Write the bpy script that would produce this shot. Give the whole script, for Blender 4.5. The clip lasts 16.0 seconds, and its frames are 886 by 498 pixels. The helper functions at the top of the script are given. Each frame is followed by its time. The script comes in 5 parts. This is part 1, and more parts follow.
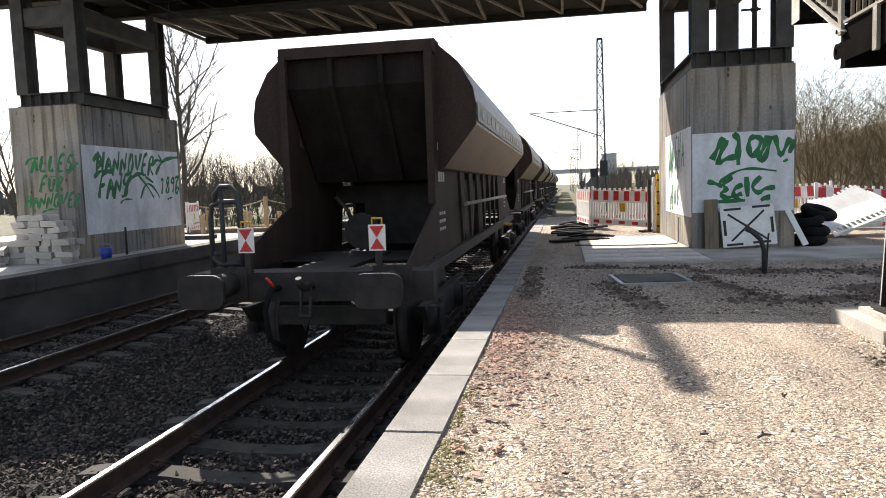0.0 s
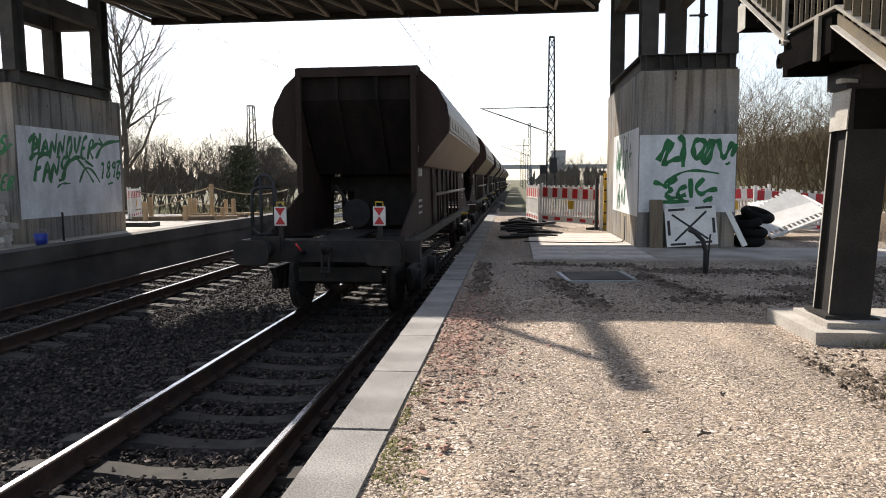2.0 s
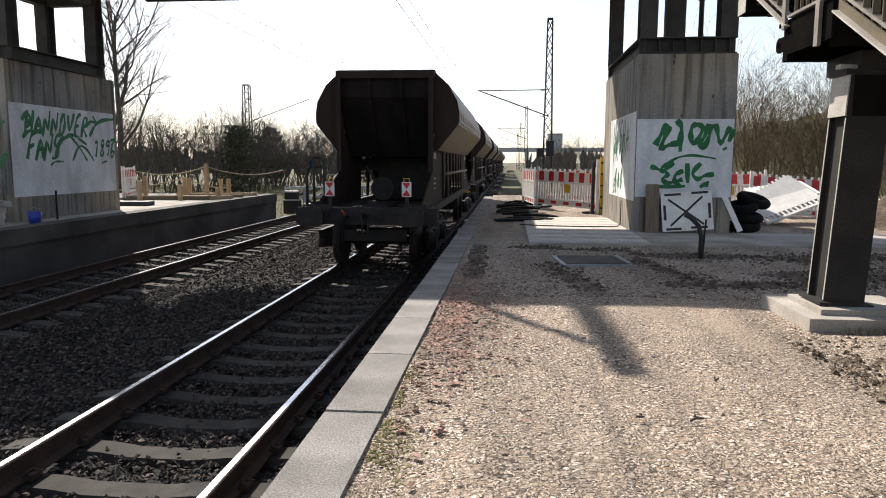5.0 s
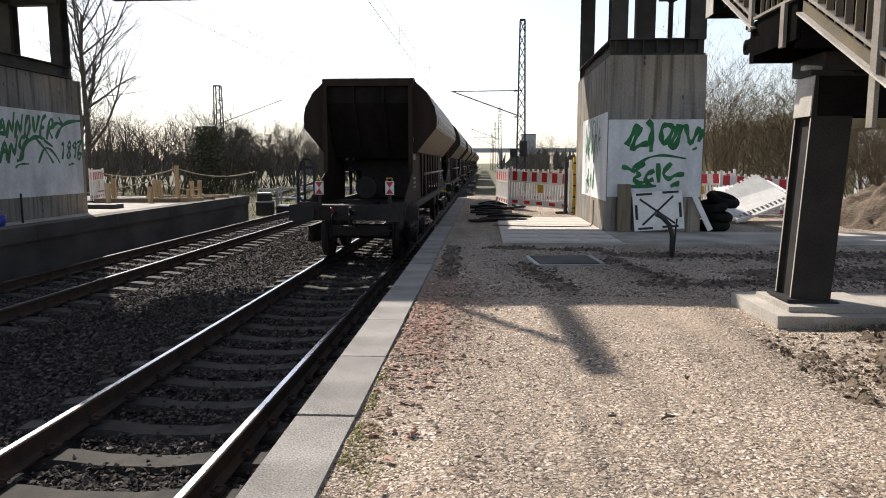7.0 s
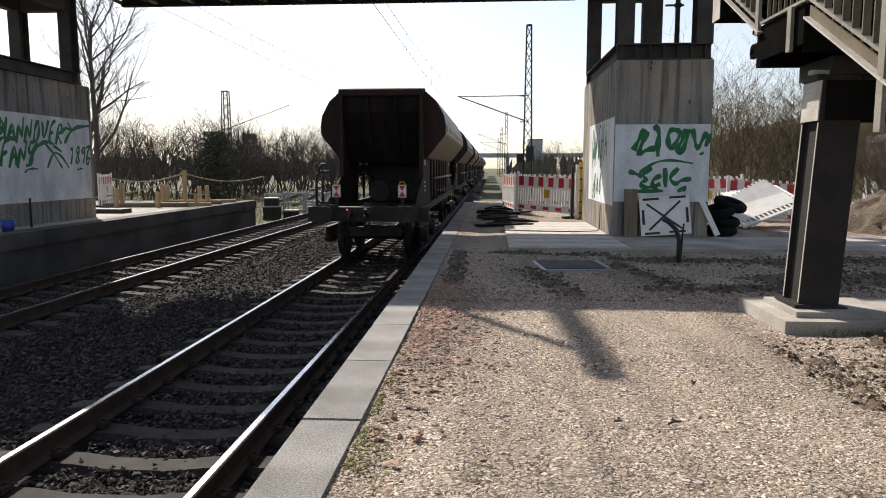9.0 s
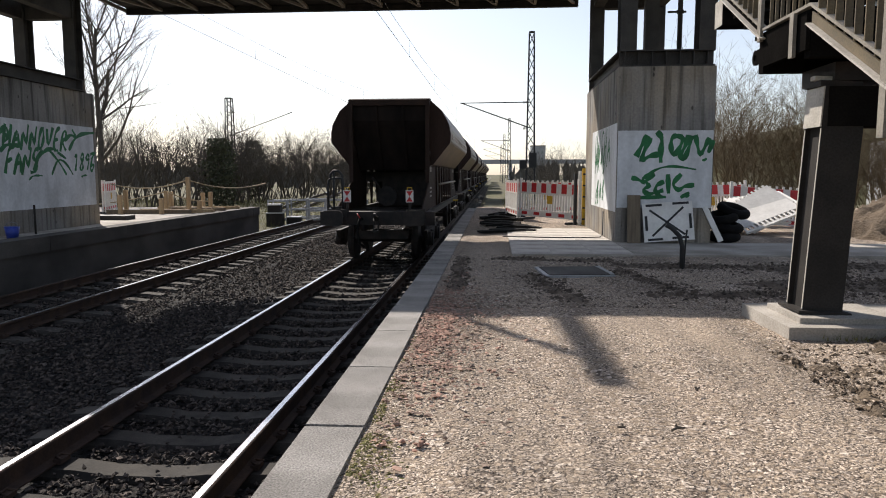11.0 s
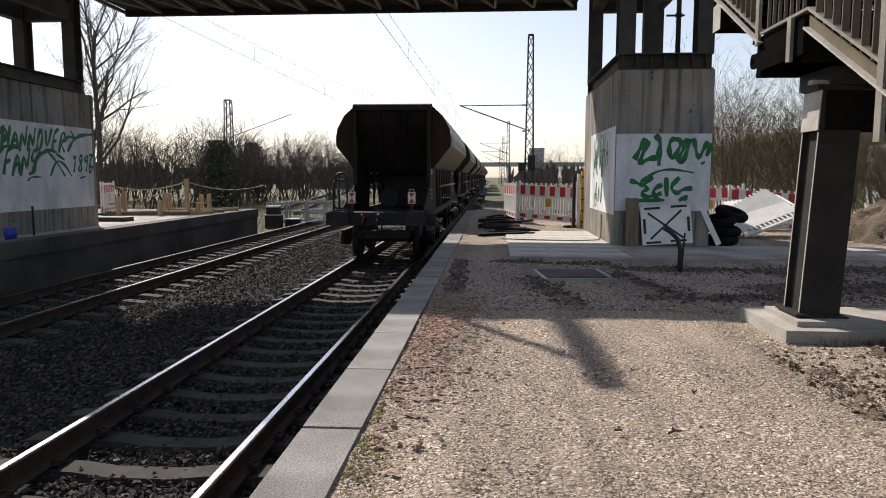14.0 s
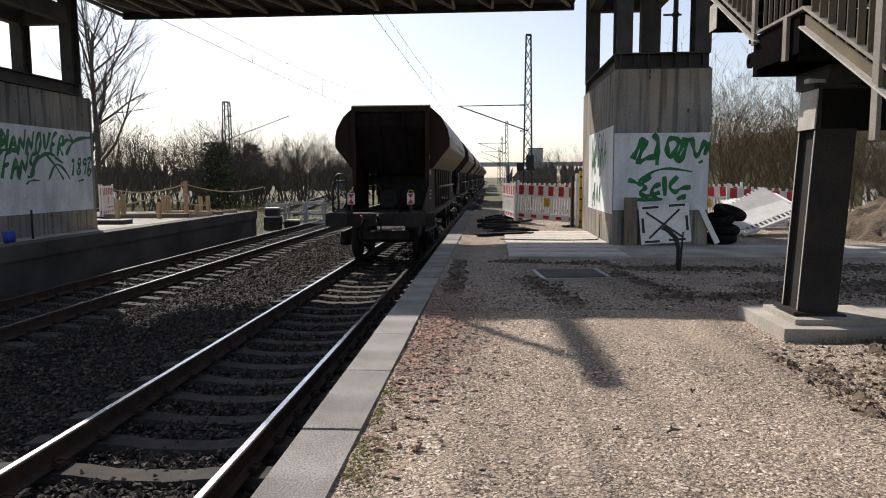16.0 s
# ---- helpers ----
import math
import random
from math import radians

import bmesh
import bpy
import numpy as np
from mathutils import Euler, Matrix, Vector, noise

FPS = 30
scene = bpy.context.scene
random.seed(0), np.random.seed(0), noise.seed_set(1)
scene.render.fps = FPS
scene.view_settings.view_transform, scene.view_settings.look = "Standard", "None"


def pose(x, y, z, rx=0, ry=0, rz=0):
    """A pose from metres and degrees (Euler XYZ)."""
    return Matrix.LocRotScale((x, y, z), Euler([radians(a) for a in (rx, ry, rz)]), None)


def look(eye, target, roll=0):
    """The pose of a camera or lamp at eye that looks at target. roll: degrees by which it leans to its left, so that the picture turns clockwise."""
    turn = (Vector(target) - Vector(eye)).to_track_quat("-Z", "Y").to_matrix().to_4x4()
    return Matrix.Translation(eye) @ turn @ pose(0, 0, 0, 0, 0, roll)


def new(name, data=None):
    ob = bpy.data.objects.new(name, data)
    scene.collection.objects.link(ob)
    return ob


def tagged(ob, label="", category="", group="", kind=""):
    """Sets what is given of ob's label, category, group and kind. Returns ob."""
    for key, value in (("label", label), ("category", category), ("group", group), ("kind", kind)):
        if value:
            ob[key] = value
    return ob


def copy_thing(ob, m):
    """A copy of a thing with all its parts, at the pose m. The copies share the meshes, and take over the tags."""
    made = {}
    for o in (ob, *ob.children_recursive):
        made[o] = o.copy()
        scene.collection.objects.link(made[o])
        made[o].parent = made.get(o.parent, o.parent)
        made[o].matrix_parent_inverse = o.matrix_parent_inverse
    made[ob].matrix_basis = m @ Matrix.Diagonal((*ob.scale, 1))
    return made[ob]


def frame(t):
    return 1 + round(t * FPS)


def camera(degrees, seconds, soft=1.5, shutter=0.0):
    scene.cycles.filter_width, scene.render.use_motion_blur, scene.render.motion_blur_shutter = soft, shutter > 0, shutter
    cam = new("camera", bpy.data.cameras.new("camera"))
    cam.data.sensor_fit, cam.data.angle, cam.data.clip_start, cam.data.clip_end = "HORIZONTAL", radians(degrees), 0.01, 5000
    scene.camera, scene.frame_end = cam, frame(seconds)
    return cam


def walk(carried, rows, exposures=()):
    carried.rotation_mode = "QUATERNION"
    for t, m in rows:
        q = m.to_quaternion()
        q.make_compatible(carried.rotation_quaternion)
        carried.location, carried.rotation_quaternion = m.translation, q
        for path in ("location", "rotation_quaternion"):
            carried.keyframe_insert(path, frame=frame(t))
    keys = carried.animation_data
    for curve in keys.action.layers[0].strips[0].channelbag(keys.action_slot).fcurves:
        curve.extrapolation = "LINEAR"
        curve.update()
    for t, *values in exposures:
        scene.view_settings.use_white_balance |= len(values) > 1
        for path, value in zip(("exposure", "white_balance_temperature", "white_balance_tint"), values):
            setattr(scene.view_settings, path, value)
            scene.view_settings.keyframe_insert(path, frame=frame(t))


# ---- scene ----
cam = camera(64.8, 16.0, soft=1.0)
PATH = [
    (0, (0.912, -0.525, 1.203), (0.567, 1.437, 1.03), -2.0),
    (0.5, (0.895, -0.515, 1.213), (0.581, 1.453, 1.05), -1.2),
    (1, (0.897, -0.516, 1.216), (0.628, 1.459, 1.045), -0.5),
    (1.5, (0.904, -0.519, 1.219), (0.671, 1.458, 1.028), -0.4),
    (2, (0.899, -0.508, 1.224), (0.698, 1.472, 1.027), -0.4),
    (2.5, (0.884, -0.502, 1.217), (0.655, 1.473, 1.006), -0.3),
    (3, (0.89, -0.498, 1.211), (0.679, 1.479, 0.995), -0.3),
    (3.5, (0.886, -0.491, 1.214), (0.691, 1.486, 0.979), 0.5),
    (5.8, (0.911, -0.487, 1.232), (0.744, 1.49, 0.985), -0.4),
    (6, (0.914, -0.48, 1.233), (0.769, 1.5, 0.987), -0.3),
    (6.5, (0.91, -0.481, 1.229), (0.782, 1.5, 0.982), -0.0),
    (7, (0.911, -0.474, 1.227), (0.795, 1.507, 0.982), 0.0),
    (7.5, (0.906, -0.479, 1.227), (0.798, 1.504, 0.987), 0.2),
    (8, (0.911, -0.478, 1.229), (0.78, 1.503, 0.99), -0.0),
    (8.5, (0.907, -0.481, 1.225), (0.785, 1.502, 0.999), 0.3),
    (9, (0.916, -0.476, 1.224), (0.781, 1.506, 0.993), 0.0),
    (11.5, (0.917, -0.482, 1.223), (0.771, 1.502, 1.012), 0.0),
    (12, (0.924, -0.488, 1.228), (0.777, 1.494, 1.012), 0.2),
    (12.5, (0.927, -0.487, 1.226), (0.786, 1.497, 1.012), 0.2),
    (13, (0.925, -0.493, 1.223), (0.788, 1.491, 1.017), 0.3),
    (13.5, (0.922, -0.489, 1.224), (0.787, 1.495, 1.015), 0.3),
    (14, (0.923, -0.484, 1.224), (0.783, 1.5, 1.018), 0.1),
    (14.5, (0.926, -0.488, 1.227), (0.784, 1.497, 1.028), -0.1),
    (15, (0.933, -0.498, 1.228), (0.789, 1.487, 1.032), -0.2),
    (15.5, (0.931, -0.492, 1.221), (0.789, 1.492, 1.012), -0.1),
    (16, (0.93, -0.495, 1.229), (0.792, 1.49, 1.024), -0.3),
]
walk(cam, [(t, look(e, a, r)) for t, e, a, r in PATH], exposures=[(0, 1.27, 6500, 12), (1.0, 1.0, 6500, 12), (2.0, 0.83, 6500, 13), (3.5, 0.74, 6480, 13), (7.5, 0.63, 6470, 13), (9.0, 0.52, 6450, 13), (12.5, 0.36, 6420, 14), (16, 0.29, 6400, 14)])

# ---- light ----
SUN_EL, SUN_AZ = radians(41), radians(34)      # azimuth: turned from +y towards -x
sun_way = Vector((-math.sin(SUN_AZ) * math.cos(SUN_EL), math.cos(SUN_AZ) * math.cos(SUN_EL), math.sin(SUN_EL)))
world = bpy.data.worlds.new("sky")
scene.world = world
world.use_nodes = True
wn = world.node_tree.nodes
sky = wn.new("ShaderNodeTexSky")
sky.sky_type, sky.sun_disc = "NISHITA", False
sky.sun_elevation, sky.sun_rotation = SUN_EL, -SUN_AZ
sky.air_density, sky.dust_density = 1.0, 1.0
wn["Background"].inputs["Strength"].default_value = 0.108
sky.ozone_density = 0.6
pale = wn.new("ShaderNodeHueSaturation")         # a hazy sky
pale.inputs["Saturation"].default_value = 0.66
world.node_tree.links.new(sky.outputs[0], pale.inputs["Color"])
world.node_tree.links.new(pale.outputs[0], wn["Background"].inputs["Color"])
sun_data = bpy.data.lights.new("sun", "SUN")
sun_data.energy, sun_data.angle, sun_data.color = 5.0, radians(0.55), (1.0, 0.93, 0.82)
sun_ob = new("sun", sun_data)
sun_ob.matrix_world = look(sun_way * 50, (0, 0, 0))


# ---- materials ----
def mat(name, base, second=None, rough=0.8, metal=0.0, scale=6.0, fine=60.0, bump=0.25, detail=6.0, mix=(0.35, 0.65), streak=None, per=0.0, dist=0.01, grain=0.2, spec=0.4):
    """A surface of two colours mixed by coarse noise, with fine grain, relief and a little change from piece to piece."""
    m = bpy.data.materials.new(name)
    m.use_nodes = True
    n, l = m.node_tree.nodes, m.node_tree.links
    b = n["Principled BSDF"]
    co = n.new("ShaderNodeTexCoord")
    mp = n.new("ShaderNodeMapping")
    if streak:
        mp.inputs["Scale"].default_value = streak
    l.new(co.outputs["Object"], mp.inputs[0])
    n1, n2 = n.new("ShaderNodeTexNoise"), n.new("ShaderNodeTexNoise")
    n1.inputs["Scale"].default_value, n1.inputs["Detail"].default_value = scale, detail
    n2.inputs["Scale"].default_value, n2.inputs["Detail"].default_value = fine, 4.0
    l.new(mp.outputs[0], n1.inputs["Vector"])
    l.new(co.outputs["Object"], n2.inputs["Vector"])
    ramp = n.new("ShaderNodeMapRange")
    ramp.inputs[1].default_value, ramp.inputs[2].default_value = mix
    l.new(n1.outputs[0], ramp.inputs[0])
    mx = n.new("ShaderNodeMix")
    mx.data_type = "RGBA"
    second = second or tuple(c * 0.7 for c in base)
    mx.inputs[6].default_value, mx.inputs[7].default_value = (*base, 1), (*second, 1)
    l.new(ramp.outputs[0], mx.inputs[0])
    hs = n.new("ShaderNodeHueSaturation")
    mr = n.new("ShaderNodeMapRange")
    mr.inputs[1].default_value, mr.inputs[2].default_value = 0.3, 0.7
    mr.inputs[3].default_value, mr.inputs[4].default_value = 1 - grain, 1 + grain
    l.new(n2.outputs[0], mr.inputs[0])
    last = mr.outputs[0]
    if per:
        inf = n.new("ShaderNodeObjectInfo")
        geo = n.new("ShaderNodeNewGeometry")
        ad = n.new("ShaderNodeMath"); ad.operation = "ADD"
        l.new(inf.outputs["Random"], ad.inputs[0]); l.new(geo.outputs["Random Per Island"], ad.inputs[1])
        fr = n.new("ShaderNodeMath"); fr.operation = "FRACT"; l.new(ad.outputs[0], fr.inputs[0])
        pr = n.new("ShaderNodeMapRange")
        pr.inputs[3].default_value, pr.inputs[4].default_value = 1 - per, 1 + per
        l.new(fr.outputs[0], pr.inputs[0])
        mu = n.new("ShaderNodeMath"); mu.operation = "MULTIPLY"
        l.new(last, mu.inputs[0]); l.new(pr.outputs[0], mu.inputs[1])
        last = mu.outputs[0]
    l.new(last, hs.inputs["Value"])
    l.new(mx.outputs[2], hs.inputs["Color"])
    l.new(hs.outputs[0], b.inputs["Base Color"])
    b.inputs["Roughness"].default_value, b.inputs["Metallic"].default_value = rough, metal
    b.inputs["Specular IOR Level"].default_value = spec
    bp = n.new("ShaderNodeBump")
    bp.inputs["Strength"].default_value, bp.inputs["Distance"].default_value = bump, dist
    l.new(n2.outputs[0], bp.inputs["Height"])
    l.new(bp.outputs[0], b.inputs["Normal"])
    return m


def concrete_material():
    """Old board-marked concrete: a tone for each board, dark run-off streaks, blotches and small pits."""
    m = bpy.data.materials.new("board_marked_concrete")
    m.use_nodes = True
    n, l = m.node_tree.nodes, m.node_tree.links
    b = n["Principled BSDF"]
    b.inputs["Roughness"].default_value, b.inputs["Specular IOR Level"].default_value = 0.92, 0.2
    co = n.new("ShaderNodeTexCoord")
    sep = n.new("ShaderNodeSeparateXYZ")
    l.new(co.outputs["Object"], sep.inputs[0])

    def math_node(op, a, c):
        x = n.new("ShaderNodeMath")
        x.operation = op
        for i, v in ((0, a), (1, c)):
            if isinstance(v, (int, float)):
                x.inputs[i].default_value = v
            else:
                l.new(v, x.inputs[i])
        return x.outputs[0]

    def noise_at(scale, detail, stretch=(1, 1, 1)):
        mp, t = n.new("ShaderNodeMapping"), n.new("ShaderNodeTexNoise")
        mp.inputs["Scale"].default_value = stretch
        t.inputs["Scale"].default_value, t.inputs["Detail"].default_value = scale, detail
        l.new(co.outputs["Object"], mp.inputs[0])
        l.new(mp.outputs[0], t.inputs["Vector"])
        return t.outputs[0]

    def span(v, a, c, lo, hi):
        x = n.new("ShaderNodeMapRange")
        for i, k in ((1, a), (2, c), (3, lo), (4, hi)):
            x.inputs[i].default_value = k
        l.new(v, x.inputs[0])
        return x.outputs[0]

    along = math_node("MULTIPLY", math_node("ADD", sep.outputs[0], sep.outputs[1]), 9.0)
    wn = n.new("ShaderNodeTexWhiteNoise")
    wn.noise_dimensions = "1D"
    l.new(math_node("FLOOR", along, 0), wn.inputs["W"])
    edge = math_node("ABSOLUTE", math_node("SUBTRACT", math_node("FRACT", along, 0), 0.5), 0)
    tone = span(wn.outputs["Value"], 0, 1, 0.93, 1.06)
    tone = math_node("MULTIPLY", tone, span(edge, 0.45, 0.5, 1.0, 0.86))
    tone = math_node("MULTIPLY", tone, span(noise_at(1.0, 5), 0.32, 0.7, 0.74, 1.22))
    drip = noise_at(2.0, 5, (4.0, 4.0, 0.22))
    tone = math_node("MULTIPLY", tone, span(drip, 0.49, 0.66, 1.0, 0.40))
    tone = math_node("MULTIPLY", tone, span(noise_at(26, 4), 0.3, 0.7, 0.88, 1.12))
    vor = n.new("ShaderNodeTexVoronoi")
    vor.inputs["Scale"].default_value = 5.5
    mp = n.new("ShaderNodeMapping")
    mp.inputs["Scale"].default_value = (1, 1, 0.5)
    l.new(co.outputs["Object"], mp.inputs[0])
    l.new(mp.outputs[0], vor.inputs["Vector"])
    tone = math_node("MULTIPLY", tone, span(vor.outputs["Distance"], 0.07, 0.13, 0.35, 1.0))
    mx = n.new("ShaderNodeMix")
    mx.data_type = "RGBA"
    mx.inputs[6].default_value, mx.inputs[7].default_value = (0.255, 0.243, 0.225, 1), (0.285, 0.243, 0.188, 1)
    l.new(span(noise_at(0.8, 3), 0.4, 0.62, 0, 1), mx.inputs[0])
    hs = n.new("ShaderNodeHueSaturation")
    l.new(tone, hs.inputs["Value"])
    l.new(mx.outputs[2], hs.inputs["Color"])
    l.new(hs.outputs[0], b.inputs["Base Color"])
    bp = n.new("ShaderNodeBump")
    bp.inputs["Strength"].default_value, bp.inputs["Distance"].default_value = 0.5, 0.012
    l.new(tone, bp.inputs["Height"])
    l.new(bp.outputs[0], b.inputs["Normal"])
    return m


CONCRETE = concrete_material()
SLAB = mat("edge_slab_concrete", (0.265, 0.250, 0.230), (0.15, 0.14, 0.127), 0.85, scale=2.5, fine=110, bump=0.7, per=0.14, grain=0.5)
PATH_CONCRETE = mat("path_concrete", (0.44, 0.405, 0.355), (0.24, 0.215, 0.18), 0.9, scale=1.2, fine=60, bump=0.2)
PAINT_WHITE = mat("weathered_white_paint", (0.74, 0.75, 0.76), (0.52, 0.53, 0.53), 0.8, scale=1.6, fine=14, bump=0.15, grain=0.08, streak=(1.6, 1.6, 0.6))
SPRAY = mat("green_spray_paint", (0.010, 0.10, 0.032), (0.018, 0.17, 0.055), 0.55, scale=5, fine=60, bump=0.05)
STEEL = mat("dark_painted_steel", (0.050, 0.047, 0.044), (0.075, 0.070, 0.062), 0.75, 0.0, scale=3, fine=60, bump=0.1, spec=0.15)
STEEL_EDGE = mat("light_painted_steel", (0.27, 0.245, 0.20), (0.18, 0.16, 0.13), 0.6, 0.1, scale=4, fine=80, bump=0.1)
DARK_STEEL = mat("blackish_painted_steel", (0.026, 0.024, 0.022), (0.040, 0.036, 0.032), 0.75, 0.0, scale=3, fine=60, bump=0.1, spec=0.15)
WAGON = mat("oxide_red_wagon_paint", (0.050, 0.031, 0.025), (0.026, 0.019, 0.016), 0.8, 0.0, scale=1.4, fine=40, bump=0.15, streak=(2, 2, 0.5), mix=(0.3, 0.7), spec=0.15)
# Lighter wagon paint: the light on the hopper sides is in the colour
WAGON_SIDE = mat("lit_side_wagon_paint", (0.125, 0.070, 0.048), (0.070, 0.042, 0.030), 0.45, 0.0, scale=1.4, fine=40, bump=0.1, streak=(2, 0.6, 2))
IRON = mat("greasy_iron", (0.010, 0.009, 0.008), (0.030, 0.022, 0.018), 0.7, 0.0, scale=6, fine=60, bump=0.2)
RAIL_TOP = mat("polished_rail", (0.58, 0.60, 0.64), (0.46, 0.47, 0.50), 0.24, 1.0, scale=3, fine=60, bump=0.03)
RAIL_SIDE = mat("rusty_rail", (0.075, 0.045, 0.030), (0.045, 0.030, 0.024), 0.85, 0.2, scale=6, fine=60, bump=0.2)
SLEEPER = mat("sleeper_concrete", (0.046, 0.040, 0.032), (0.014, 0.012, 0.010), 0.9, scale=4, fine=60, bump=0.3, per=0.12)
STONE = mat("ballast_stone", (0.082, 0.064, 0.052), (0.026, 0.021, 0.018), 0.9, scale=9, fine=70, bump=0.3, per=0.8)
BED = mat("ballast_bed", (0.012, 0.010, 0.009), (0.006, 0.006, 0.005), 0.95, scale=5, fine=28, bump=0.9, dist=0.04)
PEBBLE = mat("pale_gravel", (0.56, 0.455, 0.355), (0.27, 0.205, 0.15), 0.9, scale=3, fine=60, bump=0.3, per=0.6)
RUBBLE = mat("brick_rubble", (0.33, 0.19, 0.14), (0.24, 0.18, 0.14), 0.9, scale=3, fine=60, bump=0.3, per=0.35)
SOIL = mat("dark_soil", (0.10, 0.078, 0.058), (0.19, 0.15, 0.115), 0.95, scale=5, fine=40, bump=0.8, per=0.3, dist=0.03)
CLOD = mat("damp_clods", (0.065, 0.050, 0.037), (0.12, 0.095, 0.072), 0.95, scale=5, fine=40, bump=0.8, per=0.45)
BARK = mat("bare_bark", (0.105, 0.088, 0.068), (0.060, 0.052, 0.042), 0.9, scale=5, fine=40, bump=0.2)
TWIG = mat("olive_twigs", (0.125, 0.092, 0.045), (0.070, 0.052, 0.028), 0.9, scale=3, fine=40, bump=0.1)
FAR_WOOD = mat("far_wood", (0.115, 0.11, 0.095), (0.08, 0.078, 0.07), 0.95, scale=0.4, fine=6, bump=0.2)
FLAG = mat("paving_slab_concrete", (0.58, 0.54, 0.48), (0.34, 0.31, 0.275), 0.9, scale=1.3, fine=60, bump=0.2, per=0.03)
# Stair steel near black: the shade on it is put into the colour
STAIR_SHADE = mat("shade_dark_stair_paint", (0.008, 0.0075, 0.007), (0.013, 0.012, 0.011), 0.85, scale=3, fine=60, bump=0.1, spec=0.0)
# Pale steel, also laid on edges and flanges in place of sunlight
PALE_STEEL = mat("pale_and_sunlit_steel", (0.50, 0.47, 0.41), (0.38, 0.35, 0.30), 0.6, scale=5, fine=60, bump=0.1)
SOFT_BLACK = mat("dirty_black_rubber", (0.008, 0.008, 0.008), (0.014, 0.013, 0.012), 0.9, scale=6, fine=50, bump=0.3, spec=0.1)
MOSS = mat("moss", (0.125, 0.125, 0.038), (0.17, 0.14, 0.06), 0.95, scale=6, fine=40, bump=0.2, per=0.4)
GRASS = mat("dry_grass", (0.11, 0.115, 0.03), (0.17, 0.15, 0.06), 0.9, scale=3, fine=30, bump=0.2, per=0.3)
RED = mat("red_reflective_sheet", (0.55, 0.025, 0.025), (0.45, 0.03, 0.03), 0.5, scale=3, fine=60, bump=0.05)
WHITE = mat("white_plastic", (0.78, 0.76, 0.72), (0.66, 0.64, 0.60), 0.5, scale=4, fine=20, bump=0.05, grain=0.06)
YELLOW = mat("yellow_paint", (0.60, 0.38, 0.02), (0.45, 0.28, 0.03), 0.6, scale=4, fine=50, bump=0.1)
RUBBER = mat("black_rubber", (0.018, 0.018, 0.019), (0.03, 0.03, 0.03), 0.65, scale=6, fine=50, bump=0.2)
TIMBER = mat("raw_timber", (0.46, 0.34, 0.20), (0.36, 0.25, 0.14), 0.8, scale=3, fine=60, bump=0.2, streak=(8, 8, 0.6))
OLD_TIMBER = mat("weathered_timber", (0.20, 0.16, 0.11), (0.13, 0.10, 0.07), 0.85, scale=3, fine=60, bump=0.2, streak=(8, 8, 0.6))
BRICK = mat("pale_lime_brick", (0.52, 0.49, 0.44), (0.42, 0.39, 0.35), 0.9, scale=6, fine=70, bump=0.3, per=0.15)
ROPE = mat("hemp_rope", (0.42, 0.34, 0.22), (0.3, 0.24, 0.15), 0.9, scale=20, fine=90, bump=0.4)
BLUE = mat("blue_plastic", (0.03, 0.06, 0.35), (0.02, 0.04, 0.25), 0.45, scale=4, fine=50, bump=0.05)
BLACK = mat("black_paint", (0.02, 0.02, 0.022), (0.03, 0.03, 0.03), 0.6, scale=6, fine=50, bump=0.1)
GALV = mat("galvanised_steel", (0.36, 0.37, 0.38), (0.26, 0.27, 0.28), 0.5, 0.6, scale=6, fine=60, bump=0.1)
# Darker wagon paint, standing in for shade on the sloping ends
END_SHADE = mat("shaded_end_wagon_paint", (0.024, 0.018, 0.0155), (0.013, 0.011, 0.010), 0.85, scale=1.6, fine=40, bump=0.15, streak=(2, 2, 0.5), spec=0.1)
OLIVE = mat("olive_steel_paint", (0.13, 0.098, 0.052), (0.08, 0.062, 0.036), 0.55, 0.1, scale=4, fine=80, bump=0.1)
EARTH = mat("heaped_earth", (0.145, 0.108, 0.073), (0.075, 0.055, 0.037), 0.95, scale=2.5, fine=24, bump=0.9, dist=0.05)
SOOTY = mat("sooty_concrete", (0.098, 0.090, 0.080), (0.044, 0.040, 0.036), 0.9, scale=1.2, fine=45, bump=0.3, streak=(2.0, 0.6, 1.0), mix=(0.35, 0.65))
IVY = mat("dark_evergreen", (0.040, 0.046, 0.020), (0.065, 0.066, 0.032), 0.8, scale=3, fine=20, bump=0.2, per=0.35)
SPRING = mat("young_leaves", (0.16, 0.17, 0.03), (0.10, 0.11, 0.03), 0.8, scale=3, fine=20, bump=0.2, per=0.35)
LETTER = mat("faded_lettering_and_lit_band", (0.42, 0.40, 0.37), (0.30, 0.28, 0.26), 0.7, scale=6, fine=60, bump=0.05)
HOUSE = mat("far_render_wall", (0.42, 0.42, 0.42), (0.36, 0.36, 0.36), 0.9, scale=0.4, fine=6, bump=0.1)


